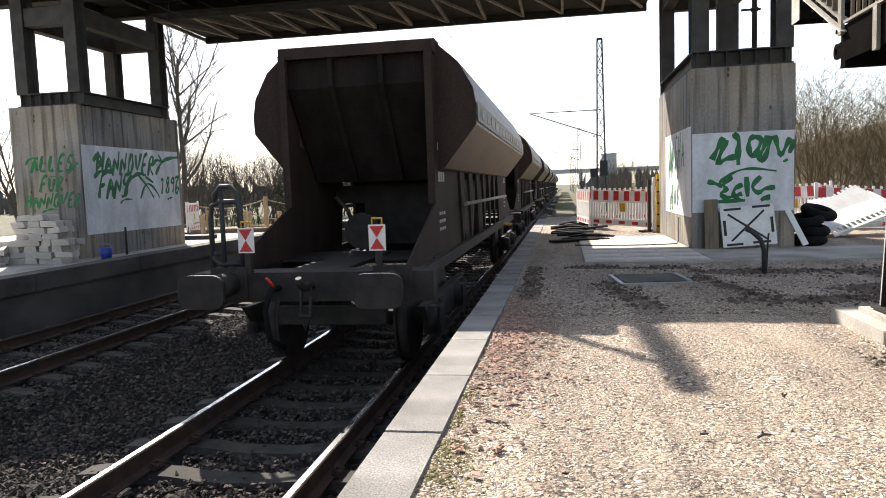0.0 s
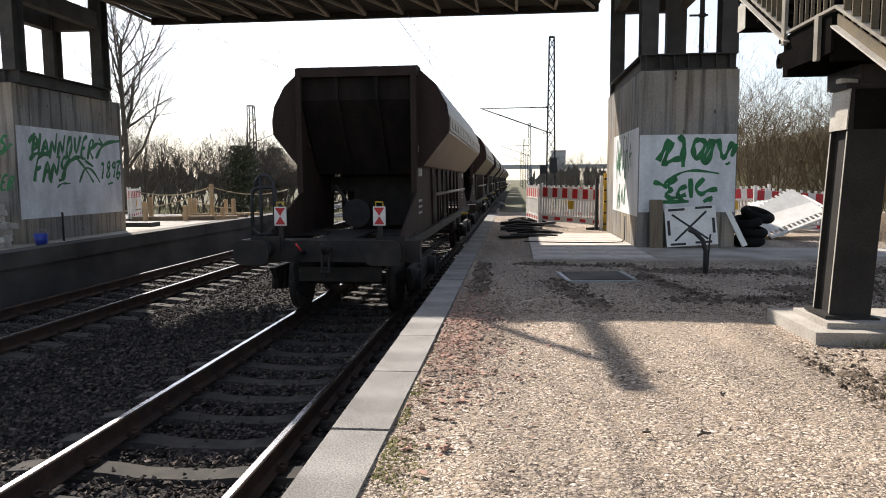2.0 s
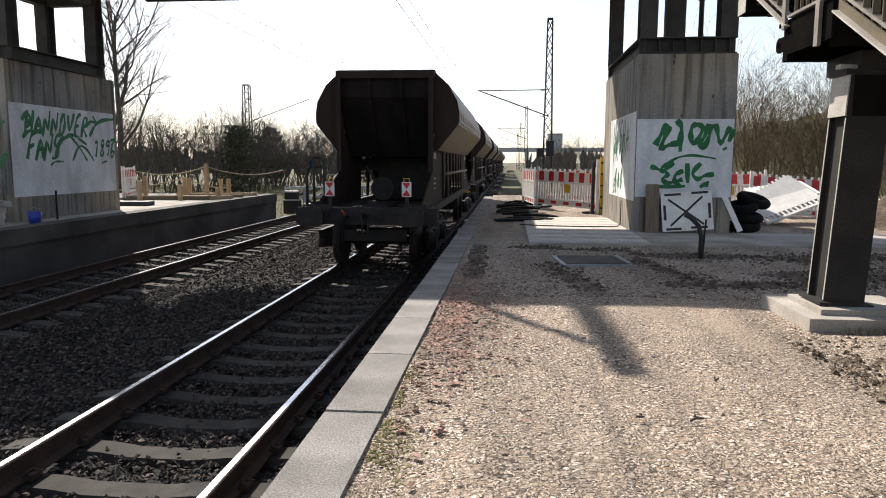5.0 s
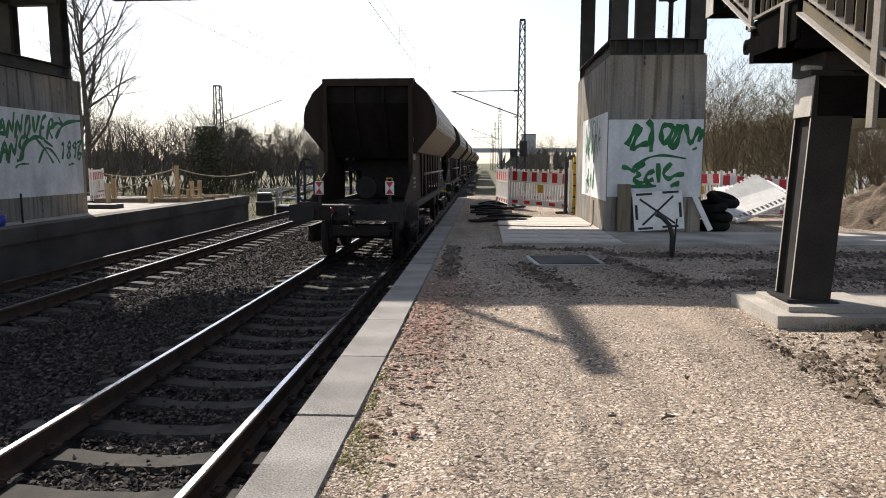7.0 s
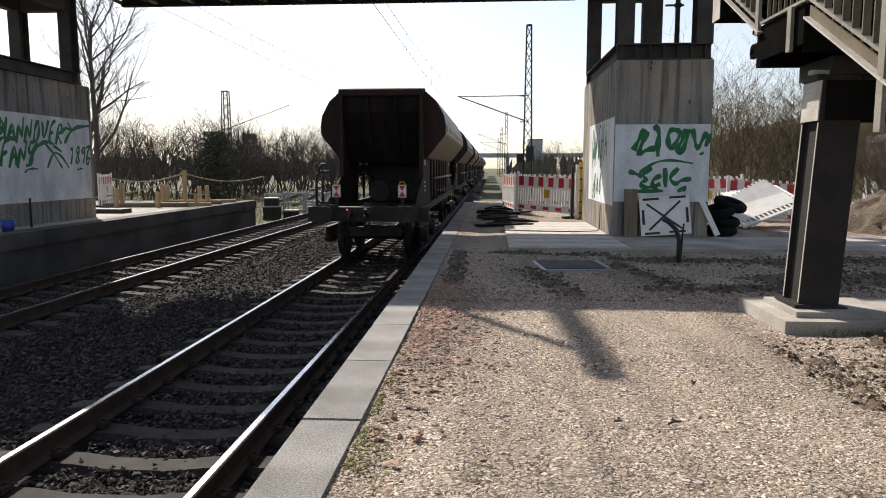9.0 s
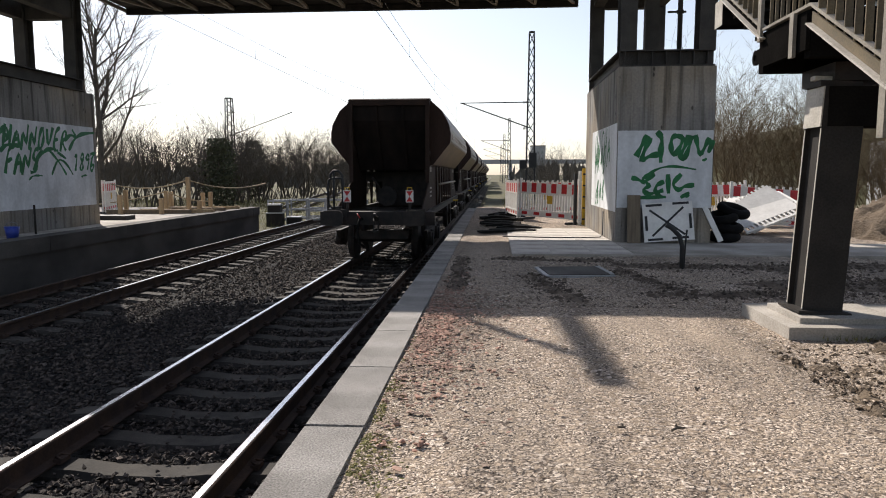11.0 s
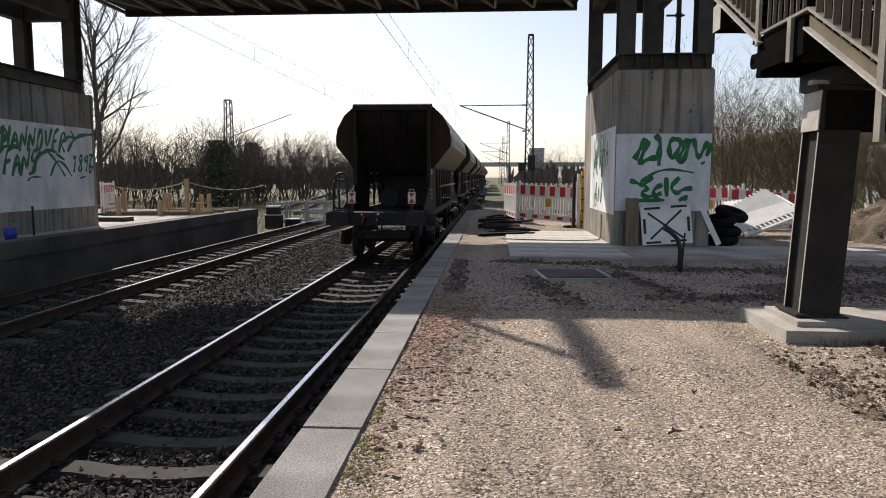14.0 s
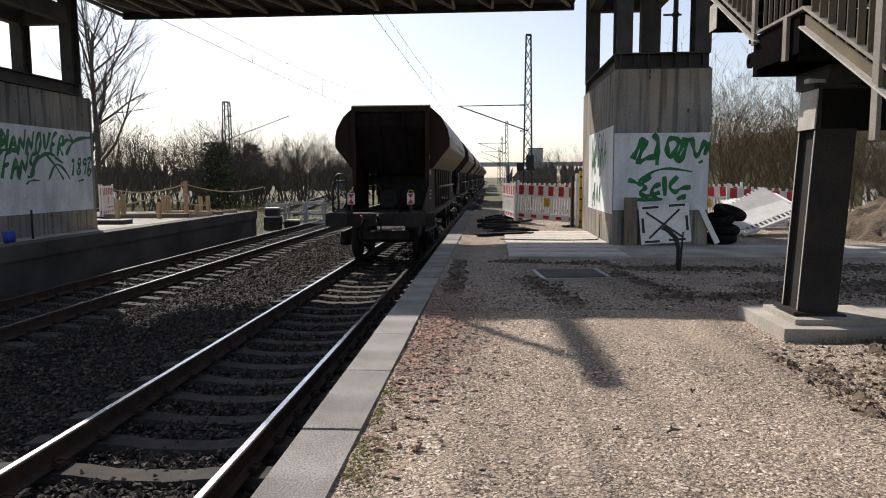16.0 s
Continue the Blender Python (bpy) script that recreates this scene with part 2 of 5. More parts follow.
def gravel_material():
    """Sandy, trodden gravel: pale stones in earth, damp earth and brick dust in patches."""
    m = bpy.data.materials.new("trodden_gravel")
    m.use_nodes = True
    n, l = m.node_tree.nodes, m.node_tree.links
    b = n["Principled BSDF"]
    b.inputs["Roughness"].default_value = 0.95
    co = n.new("ShaderNodeTexCoord")
    def tex(kind, scale, stretch=(1, 1, 1), warp=None):
        t, mp = n.new(kind), n.new("ShaderNodeMapping")
        t.inputs["Scale"].default_value = scale
        mp.inputs["Scale"].default_value = stretch
        l.new(co.outputs["Object"], mp.inputs[0])
        v = mp.outputs[0]
        if warp:
            w = n.new("ShaderNodeVectorMath")
            w.operation = "MULTIPLY_ADD"
            w.inputs[1].default_value = (0.05, 0.05, 0.05)
            l.new(warp.outputs["Color"], w.inputs[0])
            l.new(v, w.inputs[2])
            v = w.outputs[0]
        l.new(v, t.inputs["Vector"])
        return t

    big = tex("ShaderNodeTexNoise", 0.55, (1.6, 0.55, 1))         # lanes trodden along the platform
    mid = tex("ShaderNodeTexNoise", 3.2)
    wob = tex("ShaderNodeTexNoise", 24)
    fine = tex("ShaderNodeTexNoise", 120)
    vor = tex("ShaderNodeTexVoronoi", 42, warp=wob)
    grit = tex("ShaderNodeTexVoronoi", 95, warp=wob)
    for t in (big, mid, wob, fine):
        t.inputs["Detail"].default_value = 6

    def mix(fac, a, bcol, lo, hi):
        mr = n.new("ShaderNodeMapRange")
        mr.inputs[1].default_value, mr.inputs[2].default_value = lo, hi
        l.new(fac, mr.inputs[0])
        x = n.new("ShaderNodeMix")
        x.data_type = "RGBA"
        l.new(mr.outputs[0], x.inputs[0])
        for i, c in ((6, a), (7, bcol)):
            if isinstance(c, tuple):
                x.inputs[i].default_value = (*c, 1)
            else:
                l.new(c, x.inputs[i])
        return x.outputs[2]

    earth = mix(big.outputs[0], (0.20, 0.152, 0.105), (0.34, 0.275, 0.205), 0.40, 0.62)
    small = mix(grit.outputs["Color"], (0.105, 0.076, 0.052), (0.66, 0.545, 0.435), 0.15, 0.85)
    small = mix(grit.outputs["Distance"], small, (0.07, 0.052, 0.037), 0.50, 0.75)
    lane = mix(grit.outputs["Color"], (0.14, 0.10, 0.067), (0.52, 0.415, 0.31), 0.1, 0.9)
    lane = mix(fine.outputs[0], lane, earth, 0.42, 0.58)
    stones = mix(vor.outputs["Color"], (0.165, 0.118, 0.08), (0.74, 0.63, 0.52), 0.1, 0.9)
    stones = mix(vor.outputs["Distance"], stones, (0.08, 0.058, 0.042), 0.46, 0.66)      # dirt and painted-in crevice shade between the stones
    col = mix(mid.outputs[0], small, stones, 0.52, 0.57)
    col = mix(wob.outputs[0], col, lane, 0.52, 0.56)
    col = mix(big.outputs[0], col, lane, 0.58, 0.72)
    # broad lanes, paler where loose stones lie and browner where wheels have pressed them in
    lane_noise = tex("ShaderNodeTexNoise", 1.1, (1.5, 0.28, 1))
    lane_noise.inputs["Detail"].default_value = 3
    tone = n.new("ShaderNodeMapRange")
    for i, k in ((1, 0.36), (2, 0.64), (3, 0.76), (4, 1.22)):
        tone.inputs[i].default_value = k
    l.new(lane_noise.outputs[0], tone.inputs[0])
    hs = n.new("ShaderNodeHueSaturation")
    l.new(tone.outputs[0], hs.inputs["Value"])
    l.new(col, hs.inputs["Color"])
    l.new(hs.outputs[0], b.inputs["Base Color"])
    bp, bp2 = n.new("ShaderNodeBump"), n.new("ShaderNodeBump")
    bp.inputs["Strength"].default_value, bp.inputs["Distance"].default_value = 1.0, 0.014
    bp.invert = True
    bp2.inputs["Strength"].default_value, bp2.inputs["Distance"].default_value = 0.8, 0.006
    l.new(vor.outputs["Distance"], bp.inputs["Height"])
    l.new(grit.outputs["Distance"], bp2.inputs["Height"])
    bp2.invert = True
    l.new(bp.outputs[0], bp2.inputs["Normal"])
    l.new(bp2.outputs[0], b.inputs["Normal"])
    return m


GRAVEL = gravel_material()


# ---- building helpers ----
def box(bm, x0, x1, y0, y1, z0, z1, m=None):
    vs = [bm.verts.new((x, y, z)) for z in (z0, z1) for y in (y0, y1) for x in (x0, x1)]
    for f in ((0, 2, 3, 1), (4, 5, 7, 6), (0, 1, 5, 4), (2, 6, 7, 3), (0, 4, 6, 2), (1, 3, 7, 5)):
        bm.faces.new([vs[i] for i in f])
    if m is not None:
        bmesh.ops.transform(bm, matrix=m, verts=vs)
    return vs


def beam(bm, a, b, w, h, up=(0, 0, 1)):
    """A square bar from a to b, w wide and h high."""
    a, b = Vector(a), Vector(b)
    d = (b - a).normalized()
    s = d.cross(Vector(up))
    s = s.normalized() if s.length > 1e-4 else Vector((1, 0, 0))
    u = s.cross(d)
    vs = [bm.verts.new(p + s * i * w / 2 + u * j * h / 2) for p in (a, b) for i, j in ((-1, -1), (1, -1), (1, 1), (-1, 1))]
    for f in ((3, 2, 1, 0), (4, 5, 6, 7), (0, 1, 5, 4), (1, 2, 6, 5), (2, 3, 7, 6), (3, 0, 4, 7)):
        bm.faces.new([vs[i] for i in f])


def tube(bm, points, r, seg=8, cap=True):
    """A round bar along points; r may be a list."""
    pts = [Vector(p) for p in points]
    rings = []
    u = None
    for i, p in enumerate(pts):
        d = (pts[min(i + 1, len(pts) - 1)] - pts[max(i - 1, 0)]).normalized()
        if u is None:
            u = d.orthogonal().normalized()
        u = (u - d * u.dot(d)).normalized()
        v = d.cross(u)
        rr = r[i] if isinstance(r, (list, tuple)) else r
        rings.append([bm.verts.new(p + (u * math.cos(k * math.tau / seg) + v * math.sin(k * math.tau / seg)) * rr) for k in range(seg)])
    for a, b in zip(rings, rings[1:]):
        for k in range(seg):
            f = bm.faces.new((a[k], a[(k + 1) % seg], b[(k + 1) % seg], b[k]))
            f.smooth = True
    if cap:
        bm.faces.new(rings[0][::-1])
        bm.faces.new(rings[-1])


def prism(bm, profile, axis, a, b):
    """A profile of (u, v) drawn out from a to b along axis: x -> (y, z), y -> (x, z), z -> (x, y)."""
    place = {"x": lambda u, v, s: (s, u, v), "y": lambda u, v, s: (u, s, v), "z": lambda u, v, s: (u, v, s)}[axis]
    r0 = [bm.verts.new(place(u, v, a)) for u, v in profile]
    r1 = [bm.verts.new(place(u, v, b)) for u, v in profile]
    n = len(profile)
    for i in range(n):
        bm.faces.new((r0[i], r0[(i + 1) % n], r1[(i + 1) % n], r1[i]))
    bm.faces.new(r0[::-1])
    bm.faces.new(r1)


def finish(bm, name, bevel=0.0):
    if bevel:
        bmesh.ops.bevel(bm, geom=[e for e in bm.edges if len(e.link_faces) == 2 and e.calc_face_angle(0) > 0.5], offset=bevel, segments=2, affect="EDGES", clamp_overlap=True)
    bmesh.ops.recalc_face_normals(bm, faces=bm.faces)
    me = bpy.data.meshes.new(name)
    bm.to_mesh(me)
    bm.free()
    return me


def part(name, bm, material, parent=None, label="", bevel=0.0):
    """One mesh object under a thing or a part."""
    ob = new(name, finish(bm, name, bevel))
    ob.data.materials.append(material)
    if parent:
        ob.parent = parent
    if label:
        tagged(ob, label)
    return ob


def piece(name, mesh, parent, m):
    ob = new(name, mesh)
    ob.parent = parent
    ob.matrix_basis = m
    return ob


def thing(name, label, category, m=None, group="", kind=""):
    ob = new(name)
    if m is not None:
        ob.matrix_basis = m
    return tagged(ob, label, category, group, kind)


def bars(*boxes):
    bm = bmesh.new()
    for b in boxes:
        box(bm, *b)
    return bm


def rocks(name, material, places, label, category, flat=0.7):
    """Many small broken stones in one mesh; places: x, y, z, size."""
    rng = np.random.default_rng(len(places))
    p = np.asarray(places)
    n = len(p)
    base = np.array([(1, 0, 0), (-1, 0, 0), (0, 1, 0), (0, -1, 0), (0, 0, 1), (0, 0, -1)], float)
    v = base[None] * rng.uniform(0.55, 1.25, (n, 6, 1)) + rng.normal(0, 0.22, (n, 6, 3))
    v[:, :, 2] *= flat
    a = rng.uniform(0, math.tau, n)
    c, s = np.cos(a)[:, None], np.sin(a)[:, None]
    x, y = v[:, :, 0] * c - v[:, :, 1] * s, v[:, :, 0] * s + v[:, :, 1] * c
    v = np.stack([x, y, v[:, :, 2]], 2) * p[:, None, 3:4] + p[:, None, :3]
    tri = np.array([(0, 2, 4), (2, 1, 4), (1, 3, 4), (3, 0, 4), (2, 0, 5), (1, 2, 5), (3, 1, 5), (0, 3, 5)])
    f = (tri[None] + 6 * np.arange(n)[:, None, None]).reshape(-1, 3)
    me = bpy.data.meshes.new(name)
    me.from_pydata(v.reshape(-1, 3).tolist(), [], f.tolist())
    me.materials.append(material)
    return tagged(new(name, me), label, category, kind="stuff")


# ---- ground, tracks, platforms ----
RAIL_Z = -0.76
TRACK_X, FAR_X = -1.655, -6.41


def grid_sheet(name, x0, x1, y0, y1, step, height, material, label, category):
    nx, ny = max(2, round((x1 - x0) / step) + 1), max(2, round((y1 - y0) / step) + 1)
    xs, ys = np.linspace(x0, x1, nx), np.linspace(y0, y1, ny)
    verts = [(x, y, height(x, y)) for y in ys for x in xs]
    faces = [(j * nx + i, j * nx + i + 1, (j + 1) * nx + i + 1, (j + 1) * nx + i) for j in range(ny - 1) for i in range(nx - 1)]
    me = bpy.data.meshes.new(name)
    me.from_pydata(verts, [], faces)
    me.materials.append(material)
    for p in me.polygons:
        p.use_smooth = True
    return tagged(new(name, me), label, category, kind="structure")


GROUND_MAT = mat("rough_verge", (0.105, 0.10, 0.042), (0.065, 0.056, 0.032), 0.95, scale=0.5, fine=12, bump=0.5, dist=0.05)
tagged(part("ground", bars((-900, 900, -300, 2200, -1.6, -1.12)), GROUND_MAT), "rough grassy ground beside the railway", "ground", kind="structure")
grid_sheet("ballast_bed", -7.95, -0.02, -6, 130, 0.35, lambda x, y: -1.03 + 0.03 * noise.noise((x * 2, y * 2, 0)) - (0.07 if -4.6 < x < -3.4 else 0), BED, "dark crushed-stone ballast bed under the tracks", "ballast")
grid_sheet("side_track_bed", -32, -8.2, 26, 130, 1.2, lambda x, y: -1.05 + 0.08 * noise.noise((x * 0.4, y * 0.4, 3)), GROUND_MAT, "dry grassy strip beyond the far platform", "verge")


def rail_profile():
    half = [(0.075, 0), (0.075, 0.012), (0.012, 0.032), (0.009, 0.125), (0.036, 0.138), (0.036, 0.165), (0.030, 0.172)]
    return half + [(-x, z) for x, z in half[::-1]]


def sleeper_mesh():
    bm = bmesh.new()
    prof = [(-1.3, 0.0), (1.3, 0.0), (1.3, 0.17), (0.98, 0.20), (0.5, 0.185), (0.25, 0.155), (-0.25, 0.155), (-0.5, 0.185), (-0.98, 0.20), (-1.3, 0.17)]
    r = []
    for y, k in ((-0.14, 0), (-0.105, 1), (0.105, 1), (0.14, 0)):
        r.append([bm.verts.new((x, y, z if k else (0 if z == 0 else z - 0.05))) for x, z in prof])
    for a, b in zip(r, r[1:]):
        for i in range(len(prof)):
            bm.faces.new((a[i], a[(i + 1) % len(prof)], b[(i + 1) % len(prof)], b[i]))
    bm.faces.new(r[0][::-1]); bm.faces.new(r[-1])
    me = finish(bm, "sleeper")
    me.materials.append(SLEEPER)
    return me


def clip_mesh():
    bm = bmesh.new()
    for s in (-1, 1):
        box(bm, s * 0.085 - 0.03, s * 0.085 + 0.03, -0.06, 0.06, 0.0, 0.035)
        tube(bm, [(s * 0.12, -0.05, 0.03), (s * 0.06, -0.03, 0.05), (s * 0.06, 0.03, 0.05), (s * 0.12, 0.05, 0.03)], 0.01, 5)
    me = finish(bm, "rail_clip")
    me.materials.append(RAIL_SIDE)
    return me


SLEEPER_MESH, CLIP_MESH = sleeper_mesh(), clip_mesh()


def track(name, x, y0, y1, label):
    t = thing(name, label, "railway track", pose(x, 0, 0), kind="structure")
    for s in (-1, 1):
        bm = bmesh.new()
        prism(bm, [(s * 0.7535 + u, RAIL_Z - 0.172 + v) for u, v in rail_profile()], "y", y0, y1)
        part("rail", bm, RAIL_SIDE, t, "rusty flat-bottomed rail")
        part("rail_head", bars((s * 0.7535 - 0.024, s * 0.7535 + 0.024, y0, y1, RAIL_Z - 0.003, RAIL_Z + 0.003)), RAIL_TOP, t, "bright polished running surface")
    y = y0 + 0.085
    while y < min(y1, 64):
        piece("sleeper", SLEEPER_MESH, t, pose(0, y, RAIL_Z - 0.172 - 0.205))
        if y < 18:
            for s in (-1, 1):
                piece("rail_clip", CLIP_MESH, t, pose(s * 0.7535, y, RAIL_Z - 0.172))
        y += 0.6
    return t


track("track_near", TRACK_X, -5.31, 420, "near railway track with bright rails on concrete sleepers")
track("track_far", FAR_X, -5.1, 420, "far railway track with bright rails on concrete sleepers")
side = track("track_side", 0, 0, 120, "distant side track curving away behind the far platform")
side.matrix_basis = pose(-11.5, 40, -0.1, 0, 0, 9)

rng = np.random.default_rng(7)


def ballast(n, x0, x1, y0, y1, z, lo, hi):
    x, y = rng.uniform(x0, x1, n), rng.uniform(y0, y1, n)
    near = np.minimum.reduce([np.abs(x - c - s * 0.7535) for c in (TRACK_X, FAR_X) for s in (-1, 1)])
    zz = z + rng.uniform(-0.02, 0.05, n) - np.where((x > -4.6) & (x < -3.4), 0.05, 0)
    ph = np.minimum(((y + 5.31 - 0.085) % 0.6), 0.6 - ((y + 5.31 - 0.085) % 0.6))
    keep = (near > 0.09) & ~((np.abs(x - TRACK_X) < 1.3) & (ph < 0.13) & (rng.uniform(0, 1, n) < 0.93)) 
    keep &= ~((np.abs(x - FAR_X) < 1.3) & (rng.uniform(0, 1, n) < 0.25))
    return np.stack([x, y, zz, rng.uniform(lo, hi, n)], 1)[keep]


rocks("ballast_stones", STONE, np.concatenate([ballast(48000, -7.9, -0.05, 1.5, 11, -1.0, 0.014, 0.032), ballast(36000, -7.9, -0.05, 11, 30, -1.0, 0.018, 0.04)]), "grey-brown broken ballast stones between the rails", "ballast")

# right platform: retaining wall, edge slabs, gravel surface
platform = thing("platform", "gravelled station platform under repair with concrete edge slabs", "platform", kind="structure")
part("platform_wall", bars((0.05, 0.25, -8, 24.5, -1.3, -0.13)), SOOTY, platform, "dark concrete wall below the platform edge")
bm = bmesh.new()
box(bm, 0.0, 0.29, -0.515, 0.515, -0.13, 0.0)
slab_mesh = finish(bm, "edge_slab", 0.006)
slab_mesh.materials.append(SLAB)
for k in range(-8, 21):
    piece("edge_slab", slab_mesh, platform, pose(0.0 + random.uniform(-0.004, 0.004), 3.30 + 1.045 * k, random.uniform(-0.004, 0.004)))


def gravel_height(x, y):
    h = 0.02 * noise.noise((x * 0.7, y * 0.7, 1)) + 0.012 * noise.noise((x * 3, y * 3, 2)) + 0.007 * noise.noise((x * 7, y * 7, 9)) - 0.02
    h += 0.03 * max(0.0, noise.noise((x * 2.2, y * 2.2, 5))) * (1 if y > 6 or x > 3.2 else 0.3)
    return h


grid_sheet("platform_gravel", 0.29, 16, -8, 26, 0.07, gravel_height, GRAVEL, "pale sandy gravel platform surface, trodden and patchy", "gravel surface")
tagged(part("platform_fill", bars((0.25, 40, -8, 24.4, -1.4, -0.12)), SOIL), "earth body of the platform", "platform", kind="structure")
grid_sheet("far_side_ground", 0.3, 90, 24.4, 160, 1.5, lambda x, y: -0.75 + 0.1 * noise.noise((x * 0.3, y * 0.3, 7)) + (0.65 * min(1, max(0, (x - 2) / 4)) if y < 60 else 0.3), GROUND_MAT, "rough verge with dry grass along the line", "verge")


def scatter(n, x0, x1, y0, y1, lo, hi):
    x, y = rng.uniform(x0, x1, n), y0 + (y1 - y0) * rng.uniform(0, 1, n) ** 1.6
    z = np.array([gravel_height(a, b) for a, b in zip(x, y)])
    return np.stack([x, y, z - 0.001, rng.uniform(lo, hi, n)], 1)


def patchy(p, lo):
    """Keep loose stones in drifts, with bare trodden lanes between."""
    k = np.array([noise.noise((a * 1.7, b * 0.6, 11)) + 0.7 * noise.noise((a * 4.5, b * 4.5, 12)) for a, b in p[:, :2]])
    return p[k > lo]


rocks("gravel_stones", PEBBLE, np.concatenate([patchy(scatter(90000, 0.34, 6.0, 1.5, 10.5, 0.003, 0.010), 0.02), patchy(scatter(9000, 0.34, 6.5, 1.5, 10.2, 0.007, 0.015), 0.08), scatter(9000, 0.34, 6.0, 1.5, 10.3, 0.003, 0.009), scatter(220, 0.5, 6, 1.6, 10, 0.012, 0.024)]), "pale loose gravel stones lying on the platform", "gravel", 0.55)
edge_x = 0.32 + np.abs(rng.normal(0, 0.27, 3600))
edge_y = 5.0 + rng.normal(0, 1.1, 3600)
rocks("brick_rubble", RUBBLE, np.stack([edge_x, edge_y, np.full(3600, -0.004), 0.004 + 0.022 * rng.uniform(0, 1, 3600) ** 2.5], 1), "reddish crushed brick along the platform edge", "rubble", 0.4)
rocks("soil_clods", SOIL, np.concatenate([scatter(1800, 3.3, 6, 1.8, 5.2, 0.005, 0.022), scatter(7000, 0.5, 7.5, 6.0, 10.2, 0.003, 0.013), scatter(1400, 0.5, 7.5, 6.0, 10.2, 0.008, 0.026)]), "dark loose clods of soil on the gravel", "soil", 0.7)

def heap(x, y):
    d = math.hypot((x - 10.6) / 3.1, (y - 14.2) / 2.7)
    return -0.08 + 1.1 * max(0.0, 1 - d * d) ** 1.1 * (1 + 0.4 * noise.noise((x * 1.3, y * 1.3, 4))) + (0.16 * noise.noise((x * 3, y * 3, 5)) + 0.10 * noise.noise((x * 8, y * 8, 5))) * (d < 1)


def bank(x, y):
    rise = max(0.0, min(1.0, (x - 2.85 - 0.2 * (y - 2.9)) * 1.5 + 0.9 * noise.noise((x * 1.6, y * 1.6, 8))))
    return -0.05 + 0.11 * rise + 0.03 * noise.noise((x * 5, y * 5, 6)) + 0.035 * noise.noise((x * 13, y * 13, 6)) + 0.025 * noise.noise((x * 29, y * 29, 6))


bx, by = rng.uniform(2.85, 6, 9000), 1.2 + 3.7 * rng.uniform(0, 1, 9000)
bz = np.array([bank(a, b) for a, b in zip(bx, by)])
bz = np.maximum(bz, -0.02)
rocks("earth_clods", EARTH, np.stack([bx, by, bz, 0.005 + 0.022 * rng.uniform(0, 1, 9000) ** 3], 1), "brown clods and stones on the earth bank", "earth", 0.7)
rocks("bank_stones", PEBBLE, np.stack([bx[::3] + 0.03, by[::3], np.maximum([bank(a + 0.03, b) for a, b in zip(bx[::3], by[::3])], -0.02), 0.004 + 0.010 * rng.uniform(0, 1, 3000)], 1), "pale stones on the earth bank", "gravel", 0.6)
grid_sheet("earth_bank", 2.75, 7.5, 0.5, 4.95, 0.04, bank, EARTH, "lumpy bank of brown earth beside the gravel", "earth bank")
grid_sheet("earth_heap", 7.3, 14, 11.4, 17, 0.07, heap, EARTH, "brown heap of dug earth beside the path", "earth heap")

RIDGES = (((2.6, 9.1), (4.4, 8.9), 0.30), ((1.35, 8.0), (1.75, 6.3), 0.20), ((0.45, 9.8), (0.5, 7.0), 0.14), ((4.3, 7.4), (7.2, 7.6), 0.75), ((2.5, 8.6), (2.9, 7.0), 0.20), ((4.6, 8.9), (7.0, 9.2), 0.4), ((1.0, 9.7), (2.6, 9.6), 0.16), ((2.6, 6.7), (4.4, 6.9), 0.22))


def spoil(x, y):
    """Ridges of dug soil along the trenches; elsewhere the sheet lies under the gravel."""
    h = 0.0
    p = Vector((x, y))
    for a, b, w in RIDGES:
        a, b = Vector(a), Vector(b)
        k = max(0, min(1, (p - a).dot(b - a) / (b - a).length_squared))
        d = (p - a.lerp(b, k)).length / w
        h = max(h, (1 - d) * (0.75 + 0.6 * noise.noise((x * 2.3, y * 2.3, 21))))
    return -0.065 + 0.07 * max(0.0, min(1.0, h * 1.5 + 0.5 * noise.noise((x * 4, y * 4, 2)))) + (0.03 * noise.noise((x * 9, y * 9, 3)) + 0.03 * noise.noise((x * 21, y * 21, 6))) * (h > 0)


ridge_clods = []
for (ax, ay), (bx_, by_), w in RIDGES:
    m = round(2600 * w * math.hypot(bx_ - ax, by_ - ay) ** 0.8)
    f = rng.uniform(0, 1, m)
    cx, cy = ax + (bx_ - ax) * f + rng.normal(0, w * 0.6, m), ay + (by_ - ay) * f + rng.normal(0, w * 0.6, m)
    cz = np.array([max(spoil(a, b), gravel_height(a, b)) for a, b in zip(cx, cy)])
    ridge_clods.append(np.stack([cx, cy, cz, 0.004 + 0.030 * rng.uniform(0, 1, m) ** 3], 1)[(cx > 0.36) & (cy < 10.1)])
rocks("ridge_clods", CLOD, np.concatenate(ridge_clods), "dark crumbly clods along the dug trenches", "soil", 0.75)
grid_sheet("soil_ridges", 0.32, 7.5, 5.0, 10.3, 0.03, spoil, SOIL, "dark loose soil thrown up beside the trenches", "soil")

# concrete path laid beside the tower
bm = bmesh.new()
box(bm, -0.305, 0.305, -0.315, 0.315, -0.05, 0.018)
flag_mesh = finish(bm, "paving_slab", 0.003)
flag_mesh.materials.append(FLAG)
flags = thing("concrete_path", "pale concrete slab path beside the bridge tower", "path", pose(0, 0, 0), kind="structure")
part("bed", bars((1.205, 3.065, 10.16, 15.23, -0.1, 0.012)), PATH_CONCRETE, flags)
